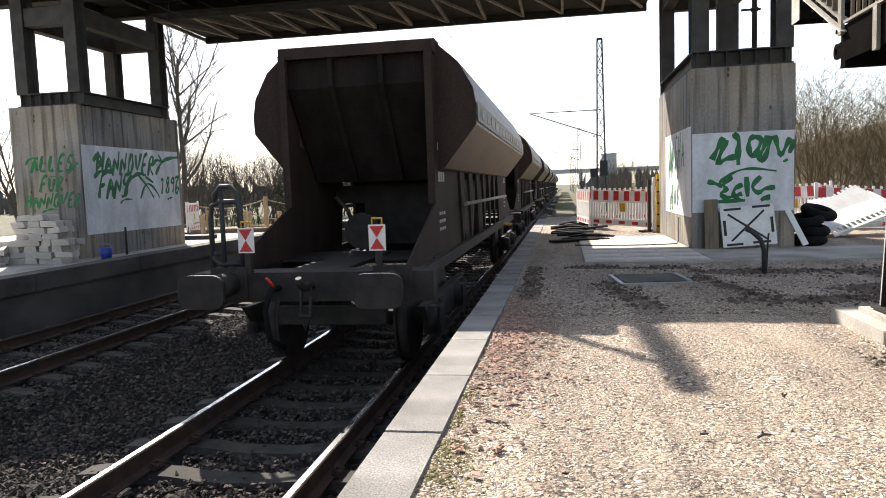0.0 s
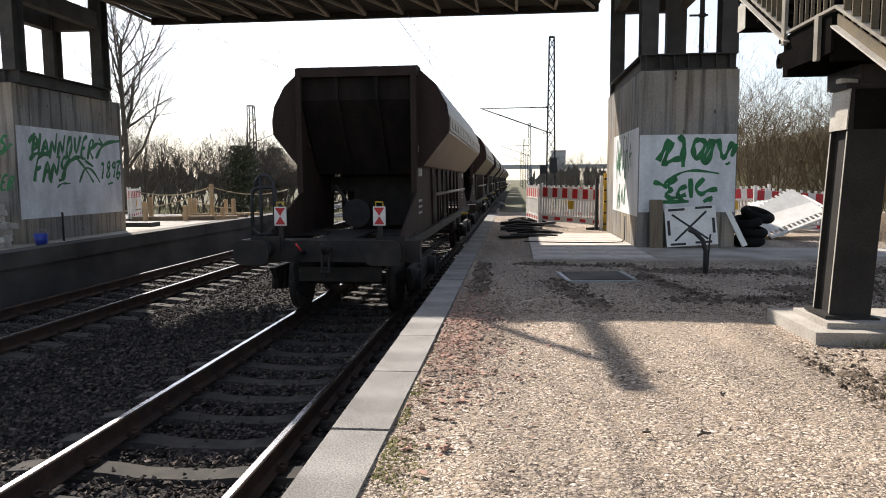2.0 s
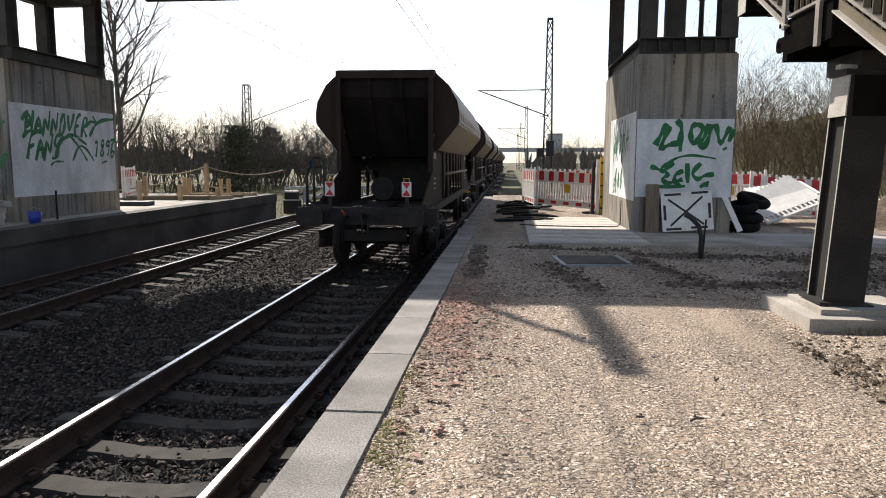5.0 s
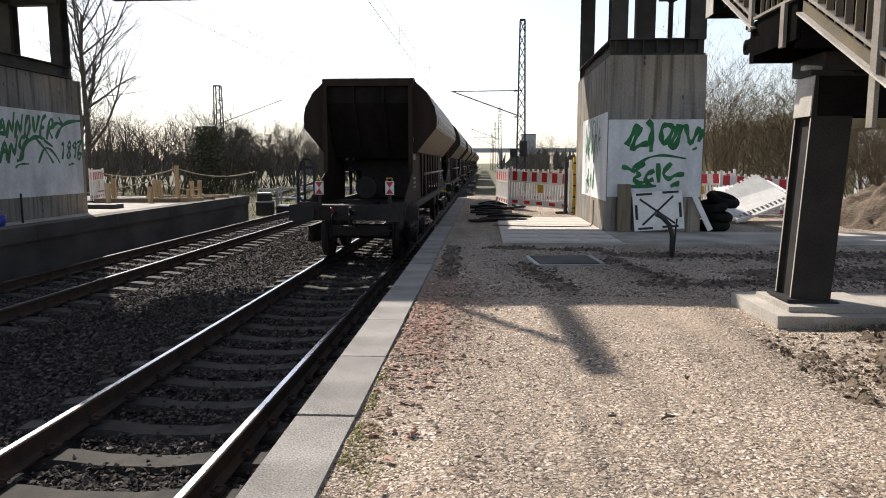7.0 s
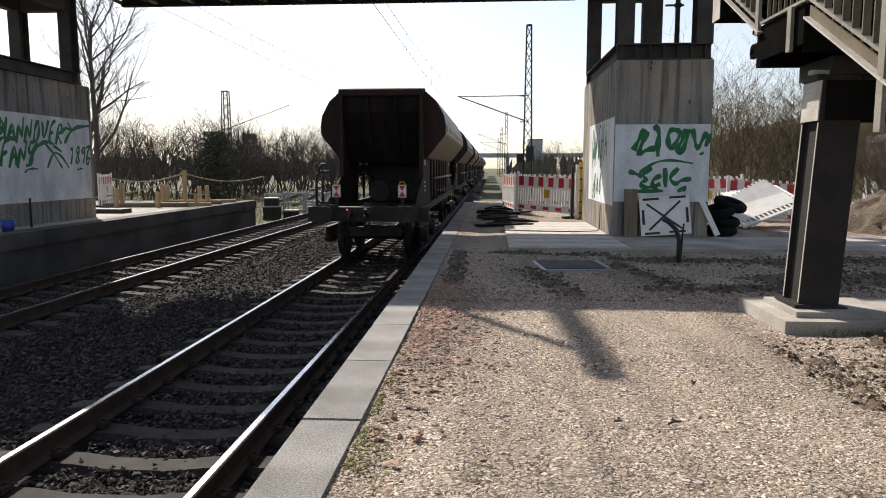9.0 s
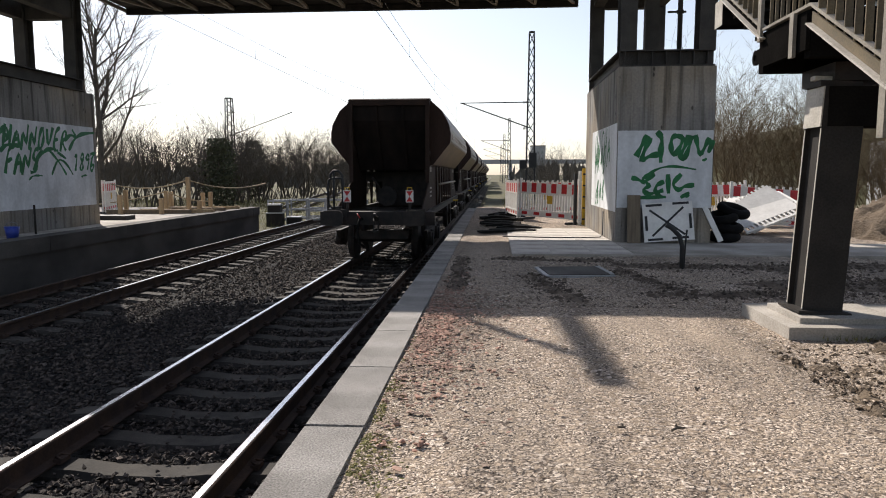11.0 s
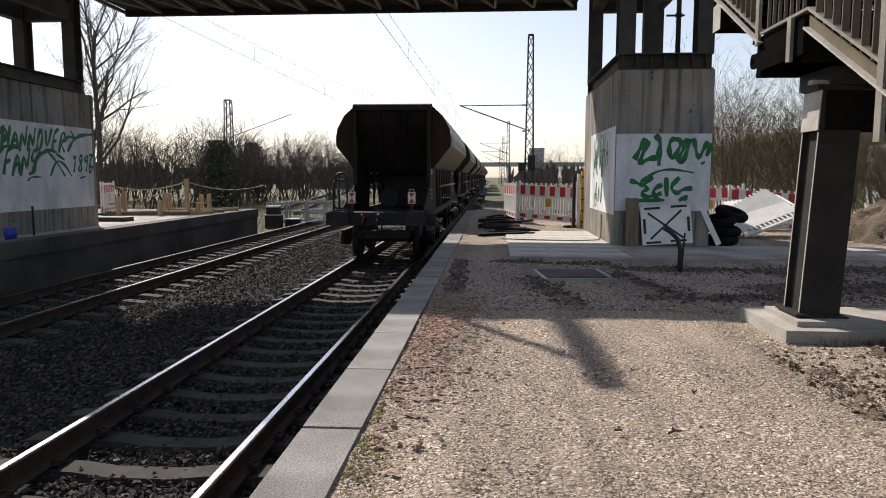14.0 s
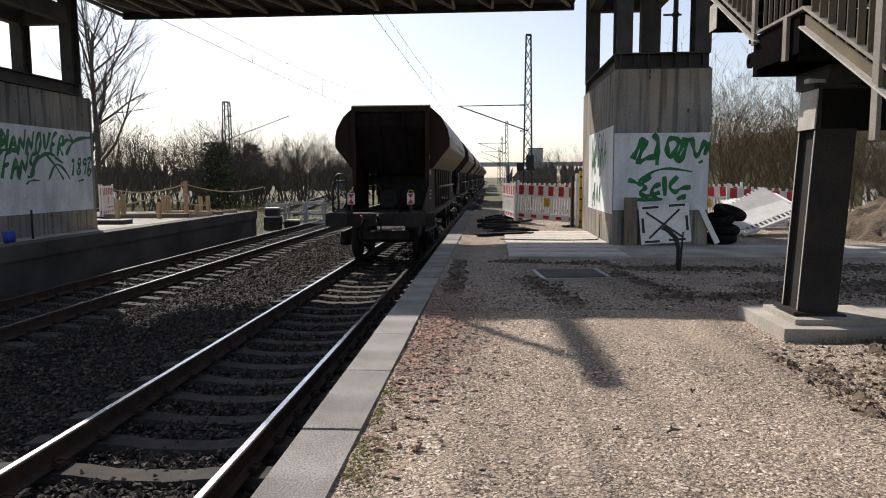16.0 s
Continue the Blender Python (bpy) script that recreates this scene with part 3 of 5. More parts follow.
for i in range(3):
    for j in range(8):
        piece("paving_slab", flag_mesh, flags, pose(1.515 + i * 0.614, 10.48 + j * 0.634, rng.uniform(-0.0015, 0.0015), 0, rng.uniform(-0.15, 0.15), rng.uniform(-0.2, 0.2)))
tagged(part("cross_path", bars((3.075, 9, 10.18, 12.1, -0.1, 0.014)), PATH_CONCRETE), "pale concrete path running in front of the tower", "path", kind="structure")
cover = thing("drain_cover", "grey steel inspection cover set in the gravel", "drain cover", pose(1.92, 8.3, 0.0, 0, 0, 6))
part("frame", bars((-0.42, 0.42, -0.42, -0.37, -0.02, 0.015), (-0.42, 0.42, 0.37, 0.42, -0.02, 0.015), (-0.42, -0.37, -0.37, 0.37, -0.02, 0.015), (0.37, 0.42, -0.37, 0.37, -0.02, 0.03)), GALV, cover)
part("lid", bars((-0.365, 0.365, -0.365, 0.365, -0.02, 0.024)), SOOTY, cover)

# left platform
left = thing("platform_opposite", "opposite concrete station platform with stepped edge beam", "platform", kind="structure")
part("platform_wall", bars((-8.35, -8.0, -8, 25.5, -1.3, -0.30)), SOOTY, left)
y = -8.0
while y < 25.4:
    y1 = min(y + 2.98, 25.5)
    part("edge_beam", bars((-8.4, -7.95, y + 0.008, y1 - 0.008, -0.30, 0.0)), SOOTY, left, bevel=0.012)
    y += 2.98
part("paving", bars((-20, -8.4, -8, 25.5, -1.2, -0.03)), PATH_CONCRETE, left, "dusty concrete paving")


# ---- bridge towers and deck ----
def strokes(letters, size, advance, m, parent, width, slant=0.22):
    """Sprayed letters: flat raised bands along pen strokes, on the plane x right, z up of pose m."""
    bm = bmesh.new()
    x = 0.0
    jit = random.Random(len(letters) * 7 + round(size * 100))
    for ch in letters:
        for line in GLYPHS.get(ch, ()):
            pts = [Vector((x + px * size * 0.62 + jit.uniform(-0.03, 0.03) * size * (slant > 0), 0, pz * size + jit.uniform(-0.04, 0.04) * size * (slant > 0) + (px * size * 0.12 if slant else 0))) + Vector((pz * size * slant, 0, 0)) for px, pz in line]
            dense = []
            for a, b in zip(pts, pts[1:]):
                dense += [a.lerp(b, k / 3) for k in range(3)]
            dense.append(pts[-1])
            for _ in range(2):
                dense = [dense[0]] + [(dense[i - 1] + dense[i] * 2 + dense[i + 1]) / 4 for i in range(1, len(dense) - 1)] + [dense[-1]]
            row = []
            for i, p in enumerate(dense):
                d = (dense[min(i + 1, len(dense) - 1)] - dense[max(i - 1, 0)]).normalized()
                side = Vector((-d.z, 0, d.x)) * width * (0.5 + 0.18 * math.sin(i * 1.3))
                lift = -0.004 - 0.0004 * (len(row) % 3)
                row.append((bm.verts.new(m @ (p + side + Vector((0, lift, 0)))), bm.verts.new(m @ (p - side + Vector((0, lift, 0))))))
            for a, b in zip(row, row[1:]):
                bm.faces.new((a[0], a[1], b[1], b[0]))
        x += advance * size
    return part("graffiti", bm, SPRAY, parent, "green sprayed graffiti lettering")


GLYPHS = {
    "A": [[(0, 0), (0.35, 1), (0.75, 0)], [(0.1, 0.4), (0.7, 0.4)]], "L": [[(0.1, 1), (0, 0), (0.6, 0.05)]],
    "E": [[(0.65, 1), (0.1, 0.95), (0, 0), (0.65, 0)], [(0.05, 0.5), (0.5, 0.5)]], "S": [[(0.65, 0.9), (0.2, 1), (0.1, 0.6), (0.6, 0.4), (0.5, 0.02), (0, 0.1)]],
    "F": [[(0.7, 1), (0.1, 0.95), (0, 0)], [(0.05, 0.5), (0.5, 0.55)]], "U": [[(0.05, 1), (0.05, 0.15), (0.35, 0), (0.62, 0.2), (0.65, 1)]],
    "Ü": [[(0.05, 0.8), (0.05, 0.15), (0.35, 0), (0.62, 0.2), (0.65, 0.8)], [(0.15, 0.95), (0.2, 1.02)], [(0.5, 0.95), (0.55, 1.02)]],
    "R": [[(0, 0), (0.1, 1), (0.6, 0.85), (0.55, 0.55), (0.1, 0.45), (0.7, 0)]], "H": [[(0, 1), (0.05, 0)], [(0.6, 1), (0.6, 0)], [(0, 0.5), (0.62, 0.5)]],
    "N": [[(0, 0), (0.1, 1), (0.55, 0), (0.65, 1)]], "O": [[(0.35, 1), (0.02, 0.6), (0.15, 0.05), (0.5, 0), (0.65, 0.5), (0.35, 1)]],
    "V": [[(0, 1), (0.3, 0), (0.7, 1)]], "1": [[(0.1, 0.75), (0.35, 1), (0.3, 0)]], "8": [[(0.35, 0.5), (0.05, 0.75), (0.35, 1), (0.6, 0.75), (0.35, 0.5), (0.02, 0.22), (0.35, 0), (0.65, 0.25), (0.35, 0.5)]],
    "9": [[(0.6, 0.75), (0.3, 1), (0.05, 0.75), (0.3, 0.5), (0.6, 0.75), (0.5, 0)]], "6": [[(0.62, 1.08), (0.3, 0.85), (0.04, 0.42), (0.12, 0.02), (0.5, -0.02), (0.62, 0.22), (0.42, 0.42), (0.12, 0.30)]],
    "J": [[(0.6, 1), (0.6, 0.2), (0.3, -0.1), (0.0, 0.1)]], "B": [[(0.05, 0), (0.1, 1), (0.55, 0.85), (0.1, 0.52), (0.65, 0.3), (0.4, 0), (0.05, 0)]],
    "K": [[(0.05, 1), (0.05, 0)], [(0.65, 1), (0.1, 0.5), (0.75, 0)]], "!": [[(0.25, 1.05), (0.12, 0.35)], [(0.05, 0.1), (0.08, 0.02)]],
    "_": [[(0, 0.0), (0.5, 0.12), (1.2, 0.1), (2.2, -0.02)]],
}


def tower(name, x0, x1, y0, y1, top, steel_top, label, inner=True, fx=(0.0, 0.0), fy=(0.0, 0.0)):
    t = thing(name, label, "bridge tower", pose(x0, y0, 0))
    w, d = x1 - x0, y1 - y0
    bm = bmesh.new()
    box(bm, 0, w, 0, d, -0.03, top)
    part("concrete_pier", bm, CONCRETE, t, "board-marked grey concrete pier", bevel=0.025)
    # steel ring beam of rolled section with stiffener plates
    bm = bmesh.new()
    z0, z1 = top + 0.01, top + 0.29
    # the frame stands inset from, or proud of, the pier
    pier_w, pier_d = w, d
    w, d = w - fx[0] - fx[1], d - fy[0] - fy[1]
    frame_at = pose(fx[0], fy[0], 0)
    for a, b in ((0.03, 0.03), (d - 0.27, d - 0.27)):
        box(bm, 0.02, w - 0.02, a, a + 0.24, z0, z0 + 0.022)
        box(bm, 0.02, w - 0.02, a, a + 0.24, z1 - 0.022, z1)
        box(bm, 0.02, w - 0.02, a + 0.11, a + 0.13, z0 + 0.022, z1 - 0.022)
        k = 0.1
        while k < w - 0.1:
            box(bm, k, k + 0.014, a + 0.005, a + 0.235, z0 + 0.022, z1 - 0.022)
            k += 0.235
    for a in (0.0, w - 0.24):
        box(bm, a, a + 0.24, 0.28, d - 0.28, z0, z0 + 0.022)
        box(bm, a, a + 0.24, 0.28, d - 0.28, z1 - 0.022, z1)
        box(bm, a + 0.11, a + 0.13, 0.28, d - 0.28, z0 + 0.022, z1 - 0.022)
    part("ring_beam", bm, STEEL, t, "dark steel ring beam with stiffeners")
    for a, b in ((0.02, 0.03), (w - 0.30, 0.03), (0.02, d - 0.40), (w - 0.30, d - 0.40)):
        bm = bmesh.new()
        prism(bm, [(a, b), (a + 0.28, b), (a + 0.28, b + 0.025), (a + 0.155, b + 0.025), (a + 0.155, b + 0.325), (a + 0.28, b + 0.325), (a + 0.28, b + 0.35), (a, b + 0.35), (a, b + 0.325), (a + 0.125, b + 0.325), (a + 0.125, b + 0.025), (a, b + 0.025)], "z", z1, steel_top)
        part("steel_column", bm, STEEL, t, "dark rolled-steel column")
    bm = bmesh.new()
    for a in (0.08, d - 0.34):
        box(bm, 0.30, w - 0.30, a, a + 0.22, steel_top - 0.84, steel_top - 0.46)
    for a in (0.05, w - 0.27):
        box(bm, a, a + 0.22, 0.40, d - 0.42, steel_top - 0.84, steel_top - 0.46)
    part("head_beam", bm, STEEL, t)
    if inner:
        bm = bmesh.new()
        beam(bm, (w / 2 + 0.1, d * 0.45, z1 - 0.2), (w / 2 + 0.1, d * 0.45, steel_top), 0.26, 0.2, (0, 1, 0))
        part("inner_post", bm, STEEL, t)
        bm = bmesh.new()
        tube(bm, [(w * 0.70, 0.6, z1 - 0.05), (w * 0.70, 0.6, steel_top)], 0.045, 8)
        for z in (z1 + 0.75, z1 + 1.5):
            tube(bm, [(w * 0.70, 0.6, z - 0.03), (w * 0.70, 0.6, z + 0.03)], 0.065, 8)
            box(bm, w * 0.70 - 0.22, w * 0.70 + 0.1, 0.58, 0.62, z - 0.015, z + 0.015)
        part("drain_pipe", bm, STEEL, t)
    for o in t.children:
        if o.name.split(".")[0] != "concrete_pier":
            o.matrix_basis = frame_at
    return t, pier_w, pier_d


right_tower, rw, rd = tower("bridge_tower", 3.08, 4.74, 12.12, 16.3, 3.08, 5.78, "concrete bridge tower with steel head frame, white patch and green graffiti")
part("paint_patch", bars((0.012, rw - 0.012, -0.003, 0.05, 0.63, 1.98)), PAINT_WHITE, right_tower, "patchy white paint")
part("paint_patch", bars((-0.003, 0.05, 0.03, 3.1, 0.55, 2.12)), PAINT_WHITE, right_tower, "patchy white paint")
def spray(lines, m, parent, width):
    """Freehand sprayed lines on the plane x right, z up of pose m."""
    for line in lines:
        GLYPHS["~"] = [[(x / 0.62, z) for x, z in line]]
        strokes("~", 1.0, 1.0, m, parent, width, 0.0)


front = pose(0, -0.003, 0)
spray([[(0.52, 1.90), (0.44, 1.75), (0.33, 1.53)], [(0.57, 1.86), (0.48, 1.66), (0.41, 1.43), (0.55, 1.54), (0.74, 1.57)], [(0.68, 1.96), (0.78, 1.85), (0.75, 1.65), (0.76, 1.42)]], front, right_tower, 0.085)
spray([[(1.02, 1.90), (0.93, 1.85), (0.92, 1.68), (0.97, 1.51), (1.07, 1.66), (1.15, 1.86), (0.98, 1.90)], [(1.22, 1.90), (1.17, 1.68), (1.07, 1.56), (1.13, 1.43), (1.22, 1.61), (1.28, 1.89)]], front, right_tower, 0.075)
spray([[(1.34, 1.90), (1.38, 1.71), (1.43, 1.52), (1.51, 1.70), (1.58, 1.85)], [(1.65, 1.81), (1.57, 1.59)], [(1.50, 1.49), (1.52, 1.45)]], front, right_tower, 0.07)
spray([[(0.55, 1.22), (0.73, 1.33), (0.97, 1.37), (1.37, 1.30)]], front, right_tower, 0.04)
spray([[(0.26, 1.16), (0.38, 1.13), (0.50, 1.06), (0.43, 1.15), (0.66, 1.24)], [(0.66, 1.22), (0.48, 1.10), (0.60, 1.01), (0.45, 0.96), (0.55, 0.85), (0.82, 0.94)], [(0.83, 1.09), (0.69, 1.03), (0.67, 0.90), (0.82, 0.81)], [(0.89, 1.22), (0.91, 0.88)], [(1.12, 1.22), (0.95, 1.04), (1.09, 0.92), (1.16, 1.01), (1.35, 1.03)]], front, right_tower, 0.07)
spray([[(0.42, 0.81), (0.87, 0.82)], [(1.12, 0.81), (1.27, 0.90)], [(1.20, 0.83), (1.27, 0.86)]], front, right_tower, 0.055)
face = pose(-0.003, 2.6, 0, 0, 0, -90)
strokes("UNSHA", 0.66, 0.62, face @ pose(-0.1, 0, 1.38), right_tower, 0.05)
strokes("NRVB", 0.5, 0.7, face @ pose(0.0, 0, 1.24), right_tower, 0.045)
strokes("RAB", 0.4, 0.9, face @ pose(0.3, 0, 0.72), right_tower, 0.045)
strokes("S8", 0.3, 0.9, face @ pose(0.1, 0, 0.58), right_tower, 0.04)

left_tower, lw, ld = tower("bridge_tower", -10.80, -9.18, 12.86, 16.78, 3.24, 5.78, "concrete bridge tower with steel head frame and green graffiti all over", inner=False, fx=(0.14, -0.08), fy=(0.05, 0.40))
part("paint_patch", bars((lw - 0.05, lw + 0.003, 0.05, ld - 0.12, 0.47, 2.40)), PAINT_WHITE, left_tower, "patchy white paint")
south = pose(0, 0, 0)
strokes("ALLES", 0.34, 0.62, pose(0.42, -0.001, 1.84), left_tower, 0.062)
strokes("FÜR", 0.32, 0.62, pose(0.60, -0.001, 1.42), left_tower, 0.055)
strokes("HANNOVER", 0.30, 0.56, pose(0.22, -0.001, 1.07), left_tower, 0.048)
strokes("_", 0.26, 0.5, pose(0.62, -0.001, 0.98), left_tower, 0.04)
spray([[(0.30, 2.02), (0.42, 2.16), (0.62, 2.14)], [(1.30, 1.80), (1.46, 1.92), (1.55, 2.02)]], south, left_tower, 0.05)
east = pose(lw + 0.003, 0, 0, 0, 0, 90)
strokes("HANNOVER", 0.50, 0.55, east @ pose(0.48, 0, 1.76), left_tower, 0.072)
spray([[(2.75, 1.80), (2.95, 2.05), (3.25, 2.22), (3.85, 2.27)], [(2.60, 2.02), (2.85, 2.20), (3.10, 2.08), (2.92, 2.30)], [(0.40, 2.06), (0.60, 2.28), (0.72, 2.02), (0.52, 1.90)]], east, left_tower, 0.08)
strokes("FANS", 0.54, 0.50, east @ pose(0.50, 0, 1.24), left_tower, 0.075)
spray([[(1.42, 1.30), (1.60, 1.62), (1.95, 1.82), (2.25, 1.80)], [(0.40, 1.70), (0.58, 1.86), (0.95, 1.84)], [(1.50, 1.52), (1.75, 1.78)]], east, left_tower, 0.08)
spray([[(2.0, 1.78), (2.35, 1.52), (2.60, 1.22)], [(2.05, 1.22), (2.30, 1.62), (2.62, 1.50), (2.86, 1.22)], [(2.30, 1.74), (2.62, 1.60)]], east, left_tower, 0.055)
strokes("1896", 0.44, 0.52, east @ pose(2.88, 0, 1.30), left_tower, 0.058)
spray([[(3.62, 1.72), (3.85, 1.80), (3.66, 1.60)]], east, left_tower, 0.05)
strokes("_", 0.34, 0.5, east @ pose(1.25, 0, 1.12), left_tower, 0.04)
strokes("_", 0.18, 0.5, east @ pose(3.2, 0, 1.16), left_tower, 0.04)

deck = thing("footbridge_deck", "dark steel footbridge deck with lattice edge spanning the tracks", "footbridge", pose(0, 0, 0))
DX0, DX1 = -12.5, 6.0
part("deck_plate", bars((DX0, DX1, 12.3, 16.3, 6.1, 6.2)), DARK_STEEL, deck)
for y in (12.46, 14.3, 16.14):
    bm = bmesh.new()
    prism(bm, [(y - 0.15, 5.78), (y + 0.15, 5.78), (y + 0.15, 5.805), (y + 0.012, 5.805), (y + 0.012, 6.075), (y + 0.15, 6.075), (y + 0.15, 6.1), (y - 0.15, 6.1), (y - 0.15, 6.075), (y - 0.012, 6.075), (y - 0.012, 5.805), (y - 0.15, 5.805)], "x", DX0, DX1)
    part("main_girder", bm, DARK_STEEL, deck)
k = DX0 + 0.6
while k < DX1:
    part("cross_beam", bars((k, k + 0.12, 12.62, 14.14, 5.9, 6.09), (k, k + 0.12, 14.46, 15.98, 5.9, 6.09)), DARK_STEEL, deck)
    k += 1.25
# lattice bracket walkway beyond the far girder, between the towers
LX0, LX1 = -8.55, 2.96
bm = bmesh.new()
box(bm, LX0, LX1, 17.38, 17.50, 5.32, 5.47)
box(bm, LX0 + 0.4, LX1, 14.9, 14.98, 5.36, 5.48)
part("edge_chord", bm, DARK_STEEL, deck)
k = LX0
while k < LX1 - 0.3:
    bm = bmesh.new()
    beam(bm, (k, 15.0, 5.43), (k, 17.40, 5.41), 0.06, 0.08)
    beam(bm, (k, 15.0, 5.42), (min(k + 0.95, LX1), 17.40, 5.40), 0.05, 0.06)
    # paler steel tone paints the light falling on the lattice
    part("lattice_bar", bm, STEEL_EDGE, deck)
    k += 0.95
part("walkway_plate", bars((LX0, LX1, 14.85, 17.49, 5.48, 5.52)), DARK_STEEL, deck)
# parapets out of view, height set by where the deck's shadow ends
for y in (12.3, 16.33):
    part("parapet", bars((DX0, DX1, y - 0.03, y + 0.03, 6.2, 7.0)), DARK_STEEL, deck, "solid steel parapet panel")
# lamp on the deck, known by the shadow that it throws on the gravel
lamp = thing("deck_lamp", "dark steel post with a long head standing on the bridge deck", "lamp post", pose(-4.05, 12.5, 6.2))
bm = bmesh.new()
beam(bm, (0, 0, 0), (0, 0, 2.34), 0.09, 0.09, (0, 1, 0))
part("post", bm, STEEL, lamp)
bm = bmesh.new()
beam(bm, (0.13, -0.62, 2.40), (0.06, 1.3, 2.40), 0.17, 0.12)
part("head", bm, STEEL, lamp)


# ---- stair landing on its column ----
pad = thing("column_footing", "pale concrete footing slab under the stair column", "footing", pose(0, 0, 0))
part("slab", bars((3.12, 6.0, 4.80, 5.80, -0.1, 0.085)), PATH_CONCRETE, pad, bevel=0.012)
part("plinth", bars((3.26, 4.0, 4.95, 5.60, 0.085, 0.127)), PATH_CONCRETE, pad)
col = thing("stair_column", "dark grey H-section steel column carrying the stair landing", "column", pose(3.50, 5.28, 0.128, 0, 2.9, 0))
part("base_plate", bars((-0.20, 0.20, -0.20, 0.20, 0, 0.022)), DARK_STEEL, col, bevel=0.004)
for y in (-0.15, 0.128):
    flange = part("flange", bars((-0.152, 0.152, y, y + 0.022, 0.022, 1.755)), DARK_STEEL, col, "broad steel flange", bevel=0.003)
    # thin pale strip paints the sunlight on the flange edge
    part("flange_edge", bars((-0.1555, -0.1525, y + 0.003, y + 0.019, 0.03, 1.435)), PALE_STEEL, flange, "flange edge, sunlight painted on as a pale strip")
part("web", bars((-0.115, -0.095, -0.127, 0.127, 0.022, 1.755)), DARK_STEEL, col)
bm = bmesh.new()
prism(bm, [(-0.148, 1.45), (0.148, 1.45), (0.148, 1.755), (-0.148, 1.755)], "x", -0.166, -0.156)
part("head_plate", bm, PALE_STEEL, col, "pale stiffener plate")
part("bearing", bars((-0.19, 0.12, -0.14, 0.14, 1.757, 1.80)), IRON, col)
part("bearing_roller", bars((-0.22, -0.06, -0.10, -0.02, 1.802, 1.835)), PALE_STEEL, col, "pale bearing shims")

stair = thing("steel_stair", "olive grey steel stair with baluster railings and a landing", "staircase", pose(0, 0, 0))
SX, SW = 3.17, 1.35                      # side plane of the stair and its width
LY0, LY1, LZ = 4.80, 5.68, 2.42          # the landing
RISE = math.tan(radians(28))


def stair_z(y):
    return LZ + (min(0, y - LY0) + max(0, y - LY1)) * RISE


# landing in the near-black tone that stands in for shade
part("landing_plate", bars((SX + 0.03, SX + SW - 0.03, LY0, LY1, LZ - 0.10, LZ - 0.06)), STAIR_SHADE, stair)
part("fascia_beam", bars((SX, SX + 0.03, LY0 + 0.1, LY1 + 0.02, 2.12, LZ - 0.02)), STAIR_SHADE, stair)
part("fascia_beam", bars((SX + SW - 0.03, SX + SW, LY0 + 0.1, LY1 + 0.02, 2.12, LZ - 0.02)), STAIR_SHADE, stair)
part("end_beam", bars((SX, SX + SW, LY1 + 0.022, LY1 + 0.12, 2.07, LZ - 0.03)), STAIR_SHADE, stair)
part("end_beam", bars((SX + 0.035, SX + SW - 0.035, LY0 + 0.1, LY0 + 0.2, 2.07, LZ - 0.12)), STAIR_SHADE, stair)
part("cross_beam", bars((SX + 0.01, SX + SW - 0.01, 6.85, 7.1, 2.70, 2.96)), STAIR_SHADE, stair, "dark beam under the upper flight")
part("beam_edge", bars((SX + 0.004, SX + 0.009, 6.86, 7.09, 2.70, 2.96)), PALE_STEEL, stair, "pale strip on the beam end")
part("cap_beam", bars((3.46, 6.0, 5.12, 5.44, 1.585, 1.885)), STAIR_SHADE, stair, "deep dark steel cross beam")
part("bearing_block", bars((3.50, 4.1, 5.14, 5.72, 1.93, 2.07)), IRON, stair)
bm = bmesh.new()
for k in range(16):
    a, b = math.tau * k / 16, math.tau * (k + 1) / 16
    vs = [bm.verts.new((x, 5.92 + r * math.cos(t) * 0.9, 2.225 + r * math.sin(t))) for x in (SX + 0.005, SX + 0.03) for r, t in ((0.03, a), (0.065, a), (0.065, b), (0.03, b))]
    for f in ((0, 1, 2, 3), (7, 6, 5, 4), (1, 5, 6, 2), (0, 3, 7, 4)):
        bm.faces.new([vs[i] for i in f])
box(bm, SX + 0.005, SX + 0.03, 5.803, 5.875, 2.165, 2.285)
part("lifting_lug", bm, STAIR_SHADE, stair, "eyed lifting lug on the landing beam")

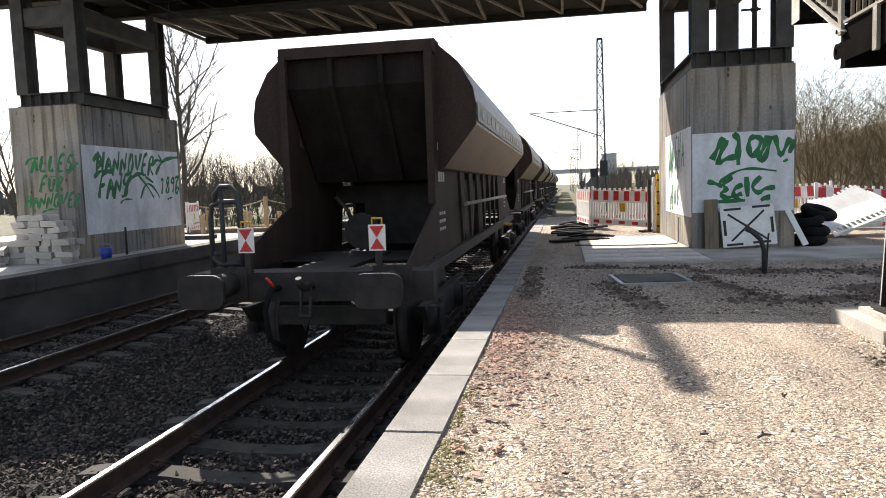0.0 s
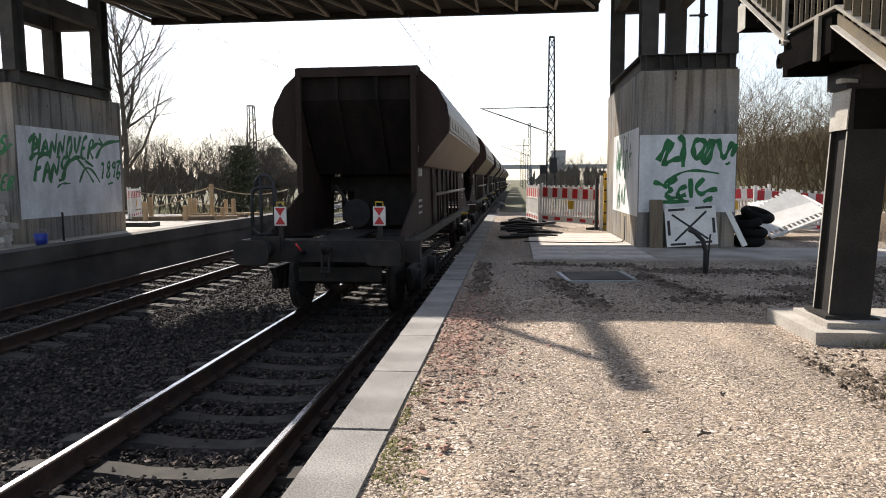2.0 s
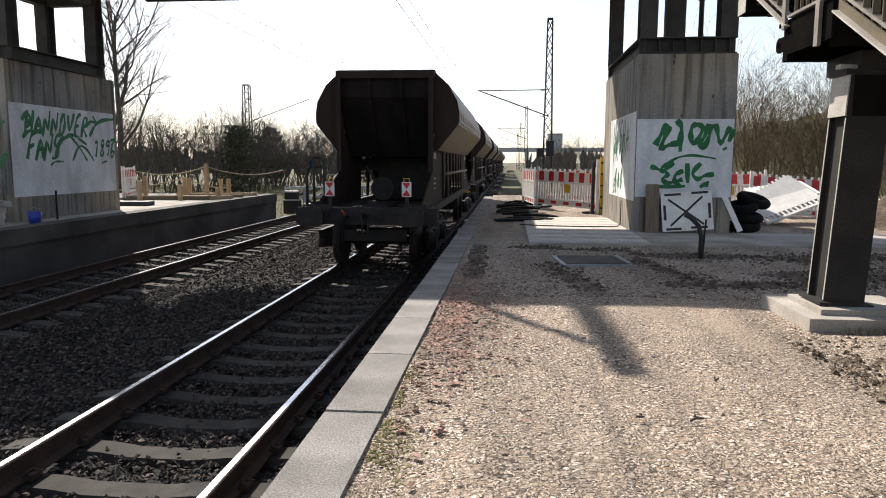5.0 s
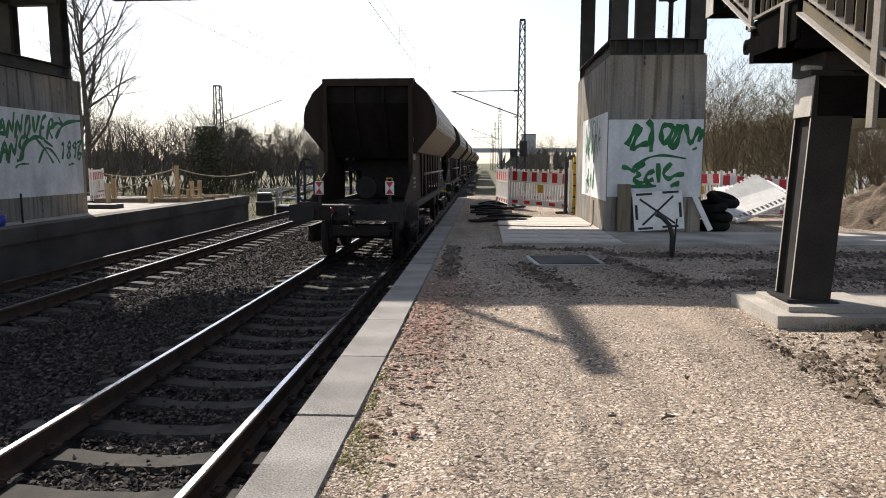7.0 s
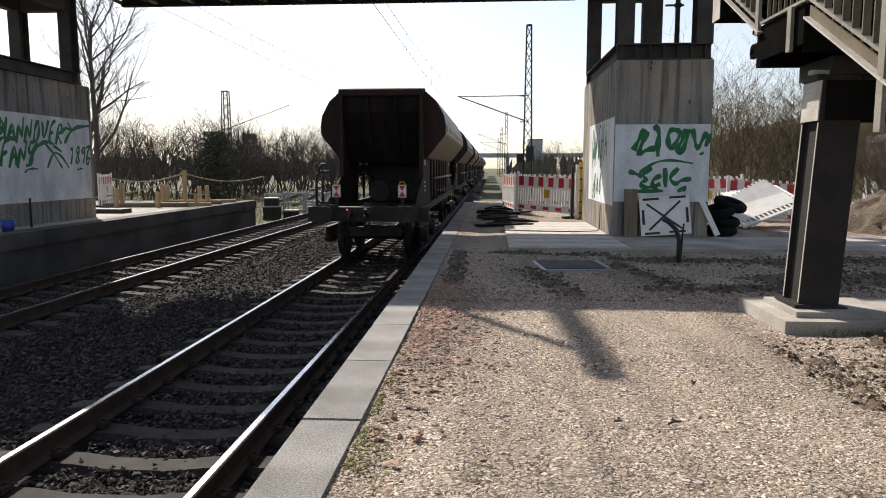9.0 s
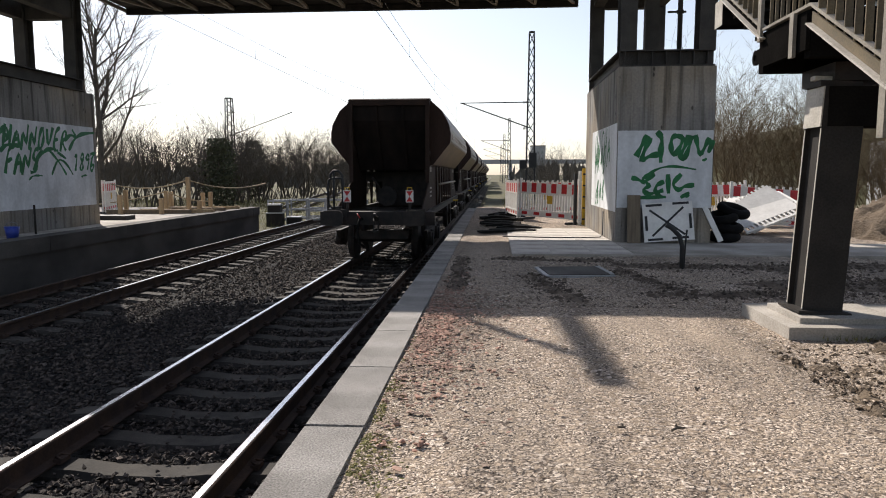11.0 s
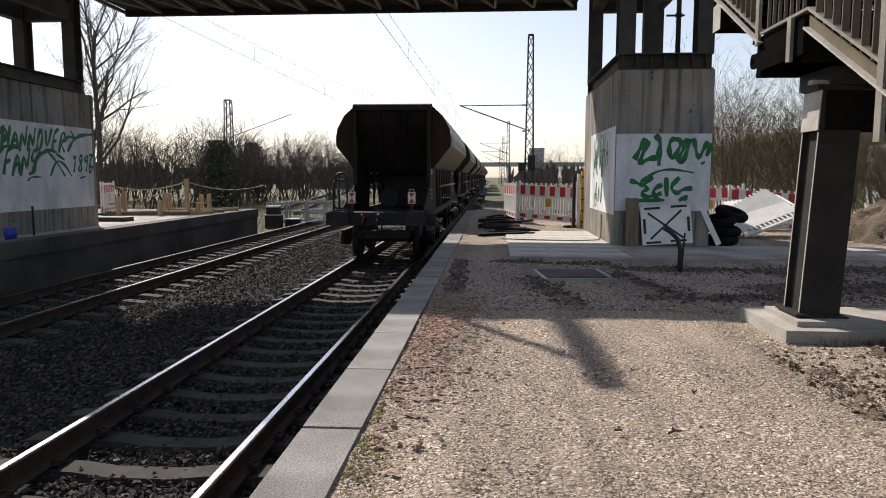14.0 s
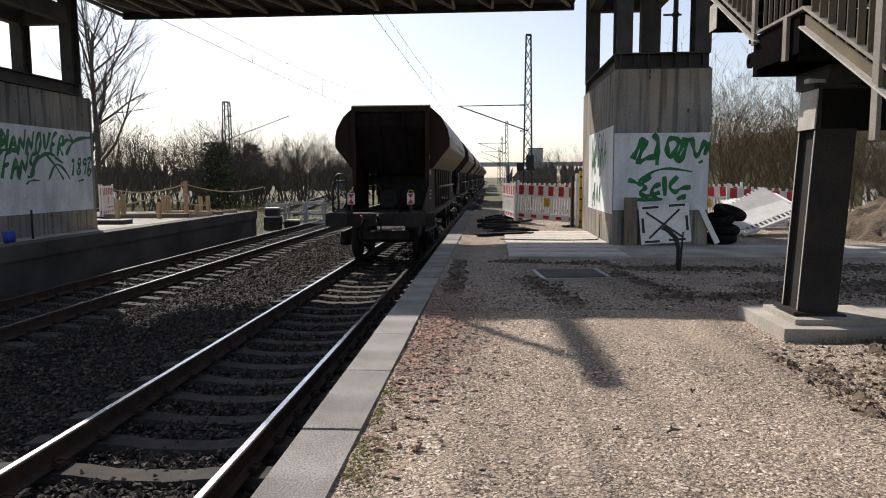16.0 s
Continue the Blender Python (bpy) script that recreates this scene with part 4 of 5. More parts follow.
for x in (SX, SX + SW):
    for ya, yb in ((0.95, LY0), (LY1, 11.6)):
        bm = bmesh.new()
        low = 0.125 if ya < 2 else 0.065
        prism(bm, [(ya, stair_z(ya) - low), (yb, stair_z(yb) - low), (yb, stair_z(yb) - 0.05), (ya, stair_z(ya) - 0.05)], "x", x - 0.006, x + 0.006)
        # lower flight toned as lit, upper one as shaded, by colour alone
        part("stringer", bm, OLIVE if ya < 2 else STAIR_SHADE, stair, "stringer, olive on the lit lower flight, shade-dark above")
        bm = bmesh.new()
        for o in (-low - 0.01,):
            beam(bm, (x - 0.02, ya, stair_z(ya) + o), (x - 0.02, yb, stair_z(yb) + o), 0.06, 0.014)
        # flange made pale: the sunlight along it is in the colour
        part("stringer_flange", bm, PALE_STEEL, stair, "stringer flange, painted pale for sunlight")
        n = round((yb - ya) / 0.128)
        if x == SX:
            for k in range(1, n):
                y = ya + (yb - ya) * k / n
                if y > 3.0:
                    part("baluster", bars((x - 0.022, x + 0.025, y - 0.006, y + 0.006, stair_z(y) - 0.03, stair_z(y) + 0.95)), OLIVE, stair)
        for o in (0.0, 0.97):
            bm = bmesh.new()
            beam(bm, (x, ya, stair_z(ya) + o), (x, yb, stair_z(yb) + o), 0.05, 0.022)
            part("rail_bar", bm, STEEL_EDGE, stair)
    for o in (0.0, 0.97):
        bm = bmesh.new()
        beam(bm, (x, LY0, LZ + o), (x, LY1, LZ + o), 0.05, 0.022)
        part("landing_rail", bm, STEEL_EDGE, stair)
for k in range(1, 8):
    y = LY0 + (LY1 - LY0) * k / 8
    part("baluster", bars((SX - 0.012, SX + 0.012, y - 0.006, y + 0.006, LZ + 0.01, LZ + 0.96)), OLIVE, stair)
for y, z0, z1 in ((LY1 + 0.06, 2.33, 3.4), (LY0 + 0.28, 2.09, LZ - 0.01), (3.77, 1.43, 2.75)):
    part("newel_post", bars((SX - 0.035, SX - 0.008, y - 0.035, y + 0.035, z0, z1)), STEEL_EDGE, stair)
for ya, yb in ((0.95, LY0), (LY1, 11.6)):
    n = round((yb - ya) / 0.29)
    for k in range(n):
        y = ya + (yb - ya) * (k + 0.5) / n
        part("tread", bars((SX + 0.02, SX + SW - 0.02, y - 0.15, y + 0.15, stair_z(y) - 0.12, stair_z(y) - 0.085)), STAIR_SHADE, stair)


# ---- hopper wagons ----
def build_wagon():
    L = 15.6
    w = thing("hopper_wagon", "rust-brown hopper wagon with bulging sides and sloping ends", "freight wagon")
    # outline of the bulging hopper, half section (x, z over rail)
    half = [(0.98, 3.82), (1.28, 3.55), (1.46, 3.22), (1.50, 2.98), (1.49, 2.76), (1.06, 2.22), (0.98, 2.2)]
    y0, y1 = 2.78, L - 2.78
    for s in (-1, 1):
        outline = [(s * x, z) for x, z in half]
        if s < 0:
            outline = outline[::-1]
        bm = bmesh.new()
        prism(bm, outline, "y", y0, y1)
        part("hopper_side", bm, WAGON_SIDE, w, "bulging hopper side, oxide red lightened for sunlight")
        # ends keep the darker wagon paint, as the unlit faces
        for e in (y0 - 0.012, y1 + 0.002):
            bm = bmesh.new()
            prism(bm, outline, "y", e, e + 0.01)
            part("bulge_end", bm, WAGON, w)
    bm = bmesh.new()
    prism(bm, [(2.76, 3.79), (2.76, 3.38), (3.65, 2.12), (L - 3.65, 2.12), (L - 2.76, 3.38), (L - 2.76, 3.79)], "x", -0.95, 0.95)
    part("hopper_body", bm, WAGON, w)
    # pale rim band and end caps; the band paints sunlight on the bulge
    bm = bmesh.new()
    for s in (-1, 1):
        xx = sorted((s * 1.502, s * 1.512))
        box(bm, xx[0], xx[1], y0 + 0.06, y1 - 0.06, 2.80, 3.05)
    part("side_band", bm, LETTER, w, "lettered band along the hopper side, painted pale as sunlit")
    bm = bmesh.new()
    k = y0 + 0.45
    while k < y1 - 0.4:
        for s in (-1, 1):
            xx = sorted((s * 1.512, s * 1.518))
            box(bm, xx[0], xx[1], k, k + 0.3, 2.86, 2.99)
        k += 0.62
    tagged(part("lettering", bm, WAGON_SIDE, w, "rows of plain marks in place of lettering"), kind="stuff")
    for e in (0, 1):
        def fy(v):
            return v if e == 0 else L - v
        # end wall of the hopper: upright top band, then sloping inwards
        bm = bmesh.new()
        prof = [(2.62, 3.80), (2.62, 3.30), (3.55, 2.10), (3.63, 2.10), (2.75, 3.36), (2.75, 3.80)]
        prism(bm, [(fy(p), z) for p, z in prof], "x", -0.93, 0.93)
        # the overhang's shade is given by this darker paint
        part("end_wall", bm, END_SHADE, w, "blackish-brown hopper end wall with shade painted in")
        bm = bmesh.new()
        prism(bm, [(fy(2.50), 3.66), (fy(2.50), 3.80), (fy(2.66), 3.84), (fy(3.0), 3.84), (fy(3.0), 3.66)], "x", -1.0, 1.0)
        part("top_rim", bm, WAGON, w)
        for x in (-0.33, 0.33):
            bm = bmesh.new()
            prism(bm, [(fy(2.53), 3.66), (fy(2.53), 3.30), (fy(3.46), 2.10), (fy(3.55), 2.10), (fy(2.62), 3.32), (fy(2.62), 3.66)], "x", x - 0.03, x + 0.03)
            part("end_rib", bm, END_SHADE, w)
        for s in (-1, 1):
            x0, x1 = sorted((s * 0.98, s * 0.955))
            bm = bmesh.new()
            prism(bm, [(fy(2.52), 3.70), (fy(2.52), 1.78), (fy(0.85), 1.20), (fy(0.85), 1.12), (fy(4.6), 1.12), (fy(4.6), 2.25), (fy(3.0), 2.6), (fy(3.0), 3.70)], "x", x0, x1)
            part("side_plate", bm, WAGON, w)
            x0, x1 = sorted((s * 0.99, s * 0.90))
            part("corner_post", bars((x0, x1, *sorted((fy(2.46), fy(2.54))), 1.78, 3.70)), WAGON, w)
            bm = bmesh.new()
            for j, (zz, hh) in enumerate(((2.45, 0.13), (2.05, 0.16), (1.62, 0.05), (1.52, 0.05), (1.42, 0.05))):
                for q in range(3):
                    yy = sorted((fy(2.75 + q * 0.16), fy(2.86 + q * 0.16)))
                    xa = sorted((s * 0.981, s * 0.985))
                    box(bm, xa[0], xa[1], yy[0], yy[1], zz, zz + hh * 0.8)
            tagged(part("lettering", bm, LETTER, w, "plain pale marks in place of lettering"), kind="stuff")
        # headstock, coupling, buffers
        bm = bmesh.new()
        box(bm, -1.28, 1.28, *sorted((fy(0.62), fy(0.80))), 0.86, 1.16)
        part("headstock", bm, IRON, w, "greasy dark headstock beam", bevel=0.012)
        bm = bmesh.new()
        box(bm, -1.28, 1.28, *sorted((fy(0.80), fy(1.0))), 1.12, 1.16)
        box(bm, -0.28, 0.28, *sorted((fy(1.0), fy(2.9))), 1.12, 1.16)
        box(bm, -1.0, 1.0, *sorted((fy(2.2), fy(3.2))), 1.10, 1.14)
        part("end_platform", bm, IRON, w)
        for s in (-1, 1):
            bm = bmesh.new()
            cy = fy(0.0)
            out = []
            for k in range(24):
                t = k * math.tau / 24
                c, sn = math.cos(t), math.sin(t)
                out.append((s * 0.875 + 0.235 * math.copysign(abs(c) ** 0.45, c), 1.05 + 0.165 * math.copysign(abs(sn) ** 0.5, sn)))
            prism(bm, out, "y", *sorted((cy, fy(0.035))))
            part("buffer_plate", bm, IRON, w, "worn rectangular buffer head", bevel=0.006)
            bm = bmesh.new()
            tube(bm, [(s * 0.875, fy(0.03), 1.05), (s * 0.875, fy(0.30), 1.05)], 0.085, 16)
            tube(bm, [(s * 0.875, fy(0.28), 1.05), (s * 0.875, fy(0.62), 1.05)], 0.125, 16)
            box(bm, s * 0.875 - 0.2, s * 0.875 + 0.2, *sorted((fy(0.59), fy(0.62))), 0.88, 1.22)
            part("buffer_barrel", bm, IRON, w)
        bm = bmesh.new()
        tube(bm, [(0, fy(0.62), 1.02), (0, fy(0.42), 1.03), (0, fy(0.33), 1.08), (0, fy(0.30), 1.14)], [0.05, 0.045, 0.04, 0.03], 10)
        tube(bm, [(-0.05, fy(0.5), 1.02), (-0.05, fy(0.44), 0.75), (0, fy(0.43), 0.60), (0.05, fy(0.44), 0.75), (0.05, fy(0.5), 1.02)], 0.018, 8)
        tube(bm, [(-0.07, fy(0.43), 0.74), (0.07, fy(0.43), 0.74)], 0.025, 8)
        part("coupling", bm, IRON, w, "hanging screw coupling on the drawhook")
        bm = bmesh.new()
        tube(bm, [(-0.34, fy(0.62), 1.0), (-0.36, fy(0.45), 1.0), (-0.40, fy(0.38), 0.8), (-0.38, fy(0.42), 0.5), (-0.30, fy(0.6), 0.38)], 0.03, 8)
        part("brake_hose", bm, SOFT_BLACK, w, "drooping black brake hose")
        bm = bmesh.new()
        tube(bm, [(-0.36, fy(0.58), 1.0), (-0.42, fy(0.5), 1.12)], 0.015, 6)
        part("hose_cock", bm, RED, w, "red hose cock handle")
        # underframe sole bars and a two-axle bogie
        for s in (-1, 1):
            part("sole_bar", bars((*sorted((s * 0.99, s * 1.07)), *sorted((fy(0.8), fy(L / 2))), 0.98, 1.12)), IRON, w)
            bm = bmesh.new()
            prism(bm, [(fy(1.2), 0.70), (fy(4.2), 0.70), (fy(4.0), 0.50), (fy(3.1), 0.38), (fy(2.3), 0.38), (fy(1.4), 0.50)], "x", *sorted((s * 0.98, s * 1.06)))
            for yc in (1.8, 3.6):
                box(bm, *sorted((s * 0.96, s * 1.15)), *sorted((fy(yc - 0.16), fy(yc + 0.16))), 0.32, 0.62)
                for dy in (-0.3, 0.3):
                    tube(bm, [(s * 1.06, fy(yc + dy), 0.35), (s * 1.06, fy(yc + dy), 0.66)], 0.08, 8)
            part("bogie_frame", bm, IRON, w)
        # added dark bar, stands in for the shade that hides the wheels
        part("bogie_beam", bars((-0.62, 0.62, *sorted((fy(1.22), fy(1.32))), 0.50, 0.70)), IRON, w)
        for yc in (1.8, 3.6):
            bm = bmesh.new()
            for s in (-1, 1):
                tube(bm, [(s * 0.69, fy(yc), 0.46), (s * 0.82, fy(yc), 0.46)], 0.46, 28)
                tube(bm, [(s * 0.67, fy(yc), 0.46), (s * 0.70, fy(yc), 0.46)], 0.49, 28)
            tube(bm, [(-0.9, fy(yc), 0.46), (0.9, fy(yc), 0.46)], 0.08, 10)
            part("wheelset", bm, IRON, w, "dark steel wheelset on its axle")
    # hopper chutes under the bulge and side supports, windows between them
    for s in (-1, 1):
        k = 4.4
        while k < L - 4.2:
            bm = bmesh.new()
            prism(bm, [(k, 2.24), (k + 0.5, 2.24), (k + 0.30, 1.14), (k + 0.2, 1.14)], "x", *sorted((s * 0.98, s * 1.02)))
            part("side_stay", bm, WAGON, w)
            k += 1.0
    for c in (5.6, L / 2, L - 5.6):
        bm = bmesh.new()
        prism(bm, [(c - 1.2, 2.2), (c + 1.2, 2.2), (c + 0.45, 0.75), (c - 0.45, 0.75)], "x", -0.68, 0.68)
        part("discharge_chute", bm, IRON, w)
    bm = bmesh.new()
    for s in (-1, 1):
        tube(bm, [(s * 1.12, 4.2, 1.72), (s * 1.12, L - 4.2, 1.72)], 0.032, 8)
    part("operating_shaft", bm, STEEL_EDGE, w, "worn shaft for the discharge flaps")
    for s in (-1, 1):
        part("step", bars((*sorted((s * 1.08, s * 1.25)), 11.1, 11.4, 1.0, 1.05)), YELLOW, w, "yellow shunter's step")
    return w, L


wagon, WAGON_LENGTH = build_wagon()
# brakesman's handrail and handbrake gear on the rear of the last wagon
bm = bmesh.new()
tube(bm, [(-1.12, 0.75, 1.12), (-1.12, 0.75, 1.72), (-1.10, 0.75, 1.86), (-1.02, 0.75, 1.90), (-0.82, 0.75, 1.90), (-0.78, 0.75, 1.86), (-0.78, 0.75, 1.12)], 0.029, 8)
tube(bm, [(-1.06, 0.75, 1.90), (-1.06, 0.75, 1.98), (-0.99, 0.75, 2.06), (-0.88, 0.75, 2.06), (-0.80, 0.75, 1.97), (-0.78, 0.75, 1.2)], 0.029, 8)
tube(bm, [(-1.12, 0.75, 1.42), (-1.11, 0.75, 1.30), (-1.04, 0.75, 1.24), (-0.78, 0.75, 1.25)], 0.026, 8)
tube(bm, [(-0.99, 0.75, 2.04), (-0.99, 0.75, 1.14)], 0.026, 8)
part("handrail", bm, BLACK, wagon, "black tubular hand rail hoop")
bm = bmesh.new()
tube(bm, [(-0.25, 3.35, 1.14), (-0.40, 3.25, 1.70), (-0.55, 3.2, 1.9)], 0.03, 8)
tube(bm, [(-0.16, 3.1, 1.42), (-0.16, 3.2, 1.42)], 0.25, 20)
part("brake_gear", bm, IRON, wagon, "brake cylinder and rods under the sloping end")
box_bm = bars((-0.93, -0.45, 4.36, 4.42, 1.78, 2.05), (-0.48, 0.93, 4.36, 4.42, 1.14, 2.05))
part("bulkhead", box_bm, IRON, wagon, "dark bulkhead with a gap to look through")


def tail_board(x):
    """Red and white hourglass tail board clipped to the headstock."""
    t = part("tail_signal", bars((x - 0.085, x + 0.085, 0.585, 0.60, 1.37, 1.63)), WHITE, wagon, "red and white reflective tail signal board")
    bm = bmesh.new()
    for z0, z1 in ((1.385, 1.497), (1.615, 1.503)):
        vs = [bm.verts.new((x + dx, y, z)) for y in (0.578, 0.584) for dx, z in ((-0.072, z0), (0.072, z0), (0, z1))]
        for f in ((0, 1, 2), (5, 4, 3), (0, 3, 4, 1), (1, 4, 5, 2), (2, 5, 3, 0)):
            bm.faces.new([vs[i] for i in f])
    part("red_triangles", bm, RED, t, "red reflective triangles")
    bm = bmesh.new()
    tube(bm, [(x - 0.05, 0.6, 1.63), (x - 0.05, 0.6, 1.69), (x + 0.05, 0.6, 1.69), (x + 0.05, 0.6, 1.63)], 0.012, 6)
    part("carrying_handle", bm, YELLOW, t, "worn yellow carrying handle")
    bm = bmesh.new()
    box(bm, x - 0.03, x + 0.03, 0.60, 0.66, 1.15, 1.40)
    part("bracket", bm, IRON, t)


tail_board(0.73)
tail_board(-0.66)

# ---- overhead line ----
def lattice_mast(h, foot=0.55, head=0.28, bays=14, label="tall dark lattice mast of the overhead line", near=True):
    t = thing("lattice_mast", label, "mast")
    legs = []
    for sx, sy in ((-1, -1), (1, -1), (1, 1), (-1, 1)):
        a, b = Vector((sx * foot / 2, sy * foot / 2, 0)), Vector((sx * head / 2, sy * head / 2, h))
        legs.append((a, b))
        bm = bmesh.new()
        beam(bm, a, b, 0.075, 0.075, (0, 1, 0))
        part("leg", bm, BLACK, t)
    part("cap", bars((-head / 2 - 0.02, head / 2 + 0.02, -head / 2 - 0.02, head / 2 + 0.02, h, h + 0.08)), BLACK, t)
    bm = bmesh.new()
    for k in range(bays):
        f, g = k / bays, (k + 1) / bays
        for i in range(4):
            a, b = legs[i], legs[(i + 1) % 4]
            p, q = a[0].lerp(a[1], f), b[0].lerp(b[1], g)
            if k % 2:
                p, q = b[0].lerp(b[1], f), a[0].lerp(a[1], g)
            beam(bm, p, q, 0.035, 0.035, (0.3, 0.5, 0.1))
            if near:
                part("lacing_bar", bm, BLACK, t)
                bm = bmesh.new()
    if near:
        bm.free()
    else:
        tagged(part("lacing", bm, BLACK, t), kind="stuff")
    return t


def cantilever(t, z_top, z_low, reach, s):
    bm = bmesh.new()
    if s < 0:
        tube(bm, [(0, 0, z_top), (s * reach, 0, z_top - 0.02)], 0.03, 6)
    tube(bm, [(0, 0, z_low), (s * reach, 0, z_top)], 0.035, 6)
    part("cantilever", bm, BLACK, t, "cantilever arm holding the wires")
    bm = bmesh.new()
    for z in (z_top, z_low):
        for k in range(4):
            tube(bm, [(s * (0.2 + k * 0.07), 0, z), (s * (0.24 + k * 0.07), 0, z)], 0.07, 8)
    part("insulator", bm, IRON, t)


m1 = lattice_mast(10.3)
m1.matrix_basis = pose(3.1, 42, -0.8)
cantilever(m1, 6.28, 4.75, 4.2, -1)
part("switch_box", bars((-0.65, -0.25, -0.3, 0.1, 2.35, 2.85), (-0.1, 0.35, -0.35, -0.28, 2.4, 3.3)), BLACK, m1, "dark control box on the mast")
m2 = lattice_mast(8.6, foot=0.75, head=0.5, bays=20, label="dark lattice mast beside the side track")
m2.matrix_basis = pose(-22.2, 60, -0.8)
cantilever(m2, 7.4, 5.4, 5.6, 1)
for x, y, h in ((3.0, 96, 9.5), (2.8, 128, 9.2), (2.7, 170, 9.0), (-15, 120, 9.0)):
    m3 = lattice_mast(h, bays=12, label="distant lattice mast along the railway line", near=False)
    m3.matrix_basis = pose(x, y, -0.8)
    cantilever(m3, 6.6, 5.2, 3.9, -1 if x > 0 else 1)


def messenger_z(y):
    return 5.2 + 0.95 * (abs(((y - 42) % 54) - 27) / 27) ** 2


for x in (TRACK_X, FAR_X):
    line = thing("overhead_line", "thin overhead line with contact wire, sagging messenger wire and droppers", "cable")
    bm = bmesh.new()
    tube(bm, [(x, 6, 4.72), (x + 0.05, 42, 4.8), (x - 0.05, 150, 4.75)], 0.006, 5)
    part("contact_wire", bm, BLACK, line)
    bm = bmesh.new()
    tube(bm, [(x, y, messenger_z(y)) for y in range(6, 150, 6)], 0.005, 5)
    part("messenger_wire", bm, BLACK, line)
    for y in range(12, 100, 9):
        bm = bmesh.new()
        tube(bm, [(x, y, 4.75), (x, y, messenger_z(y))], 0.005, 4)
        part("dropper", bm, BLACK, line)
    # insulators where the wires pass close under the bridge
    bm = bmesh.new()
    for k in range(5):
        tube(bm, [(x, 12.46, 5.36 + 0.09 * k), (x, 12.46, 5.41 + 0.09 * k)], 0.05, 8)
    tube(bm, [(x, 12.46, messenger_z(12.46)), (x, 12.46, 5.80)], 0.014, 6)
    part("insulator", bm, IRON, line, "ribbed insulator hanging from the bridge girder")


# ---- building site things ----
def barrier_panel(name="barrier"):
    """White slatted plastic fence panel with a red and white upper board."""
    t = thing(name, "white slatted site barrier with red and white striped boards", "barrier", group="site barriers")
    bm = bmesh.new()
    for x in (0.0, 1.94):
        box(bm, x, x + 0.06, -0.02, 0.02, 0.05, 1.08)
    box(bm, 0.06, 1.94, -0.018, 0.018, 0.68, 0.72)
    box(bm, 0.06, 1.94, -0.018, 0.018, 0.22, 0.26)
    box(bm, 0.06, 1.94, -0.018, 0.018, 0.10, 0.13)
    part("frame", bm, WHITE, t)
    part("upper_board", bars((0.06, 1.94, -0.008, 0.008, 0.72, 0.97)), WHITE, t)
    for k in range(6):
        part("red_stripe", bars((0.08 + k * 0.32, 0.24 + k * 0.32, -0.012, 0.012, 0.725, 0.965)), RED, t)
    part("lower_board", bars((0.06, 1.94, -0.008, 0.008, 0.13, 0.22)), WHITE, t)
    for k in range(5):
        part("red_stripe", bars((0.1 + k * 0.40, 0.28 + k * 0.40, -0.012, 0.012, 0.135, 0.215)), RED, t)
    for k in range(22):
        x = 0.10 + k * 0.083
        part("slat", bars((x, x + 0.04, -0.012, 0.012, 0.26, 0.68)), WHITE, t)
    for k in range(12):
        x = 0.1 + k * 0.155
        part("top_tooth", bars((x, x + 0.05, -0.012, 0.012, 0.97, 1.03)), WHITE, t)
    for x in (0.15, 1.75):
        part("foot", bars((x, x + 0.12, -0.35, 0.35, 0.0, 0.05)), RUBBER, t, "black rubber foot")
    return t


b1 = barrier_panel()
b1.matrix_basis = pose(1.59, 18.2, 0.05, 0, 2.0, -42)
part("notice", bars((0.93, 1.10, -0.024, -0.02, 0.45, 0.66)), YELLOW, b1, "small yellow notice")
copy_thing(b1, pose(1.56, 18.25, 0.02, 0, 0, 98))
copy_thing(b1, pose(1.5, 21.0, 0, 0, 0, 3))

gate = thing("site_gate", "yellow and black striped gate frame leaning by the tower", "gate", pose(3.05, 16.6, 0.0, 0, 0, 4))
part("gate_leaf", bars((0.0, 0.16, -0.04, 0.04, 0.0, 1.36)), YELLOW, gate)
part("post", bars((-0.09, -0.03, -0.05, 0.05, 0.0, 1.30)), WHITE, gate)
part("post", bars((-0.20, -0.13, -0.03, 0.07, 0.0, 1.24)), BLACK, gate)
for k in range(5):
    part("band", bars((-0.002, 0.162, -0.045, -0.04, 0.12 + k * 0.27, 0.16 + k * 0.27)), BLACK, gate)

board = thing("marker_board", "white board with black crossed lines leaning on the tower", "board", pose(3.56, 11.91, 0.03, -8, -4, 0))
part("panel", bars((0, 0.86, 0, 0.025, 0, 0.68)), WHITE, board)
bm = bmesh.new()
beam(bm, (0.12, -0.003, 0.56), (0.70, -0.003, 0.10), 0.004, 0.035)
beam(bm, (0.14, -0.006, 0.10), (0.70, -0.006, 0.58), 0.004, 0.035)
part("cross_lines", bm, BLACK, board)
for b in ((0.06, 0.34, -0.006, -0.001, 0.62, 0.66), (0.52, 0.80, -0.006, -0.001, 0.63, 0.67), (0.03, 0.075, -0.006, -0.001, 0.2, 0.46), (0.785, 0.83, -0.006, -0.001, 0.2, 0.46), (0.06, 0.32, -0.006, -0.001, 0.02, 0.06), (0.48, 0.76, -0.006, -0.001, 0.03, 0.07)):
    part("edge_bar", bars(b), BLACK, board)
plank = thing("timber_board", "weathered timber board leaning against the concrete tower", "board", pose(3.27, 11.94, 0.0, -6, 0, 0))
part("plank", bars((0, 0.22, 0, 0.05, 0, 0.86)), OLD_TIMBER, plank, bevel=0.006)
slat = thing("white_batten", "white timber batten leaning beside the tower", "batten", pose(4.85, 12.0, 0.03, -10, -24, 0))
part("batten", bars((0, 0.09, 0, 0.04, 0, 0.75)), WHITE, slat)

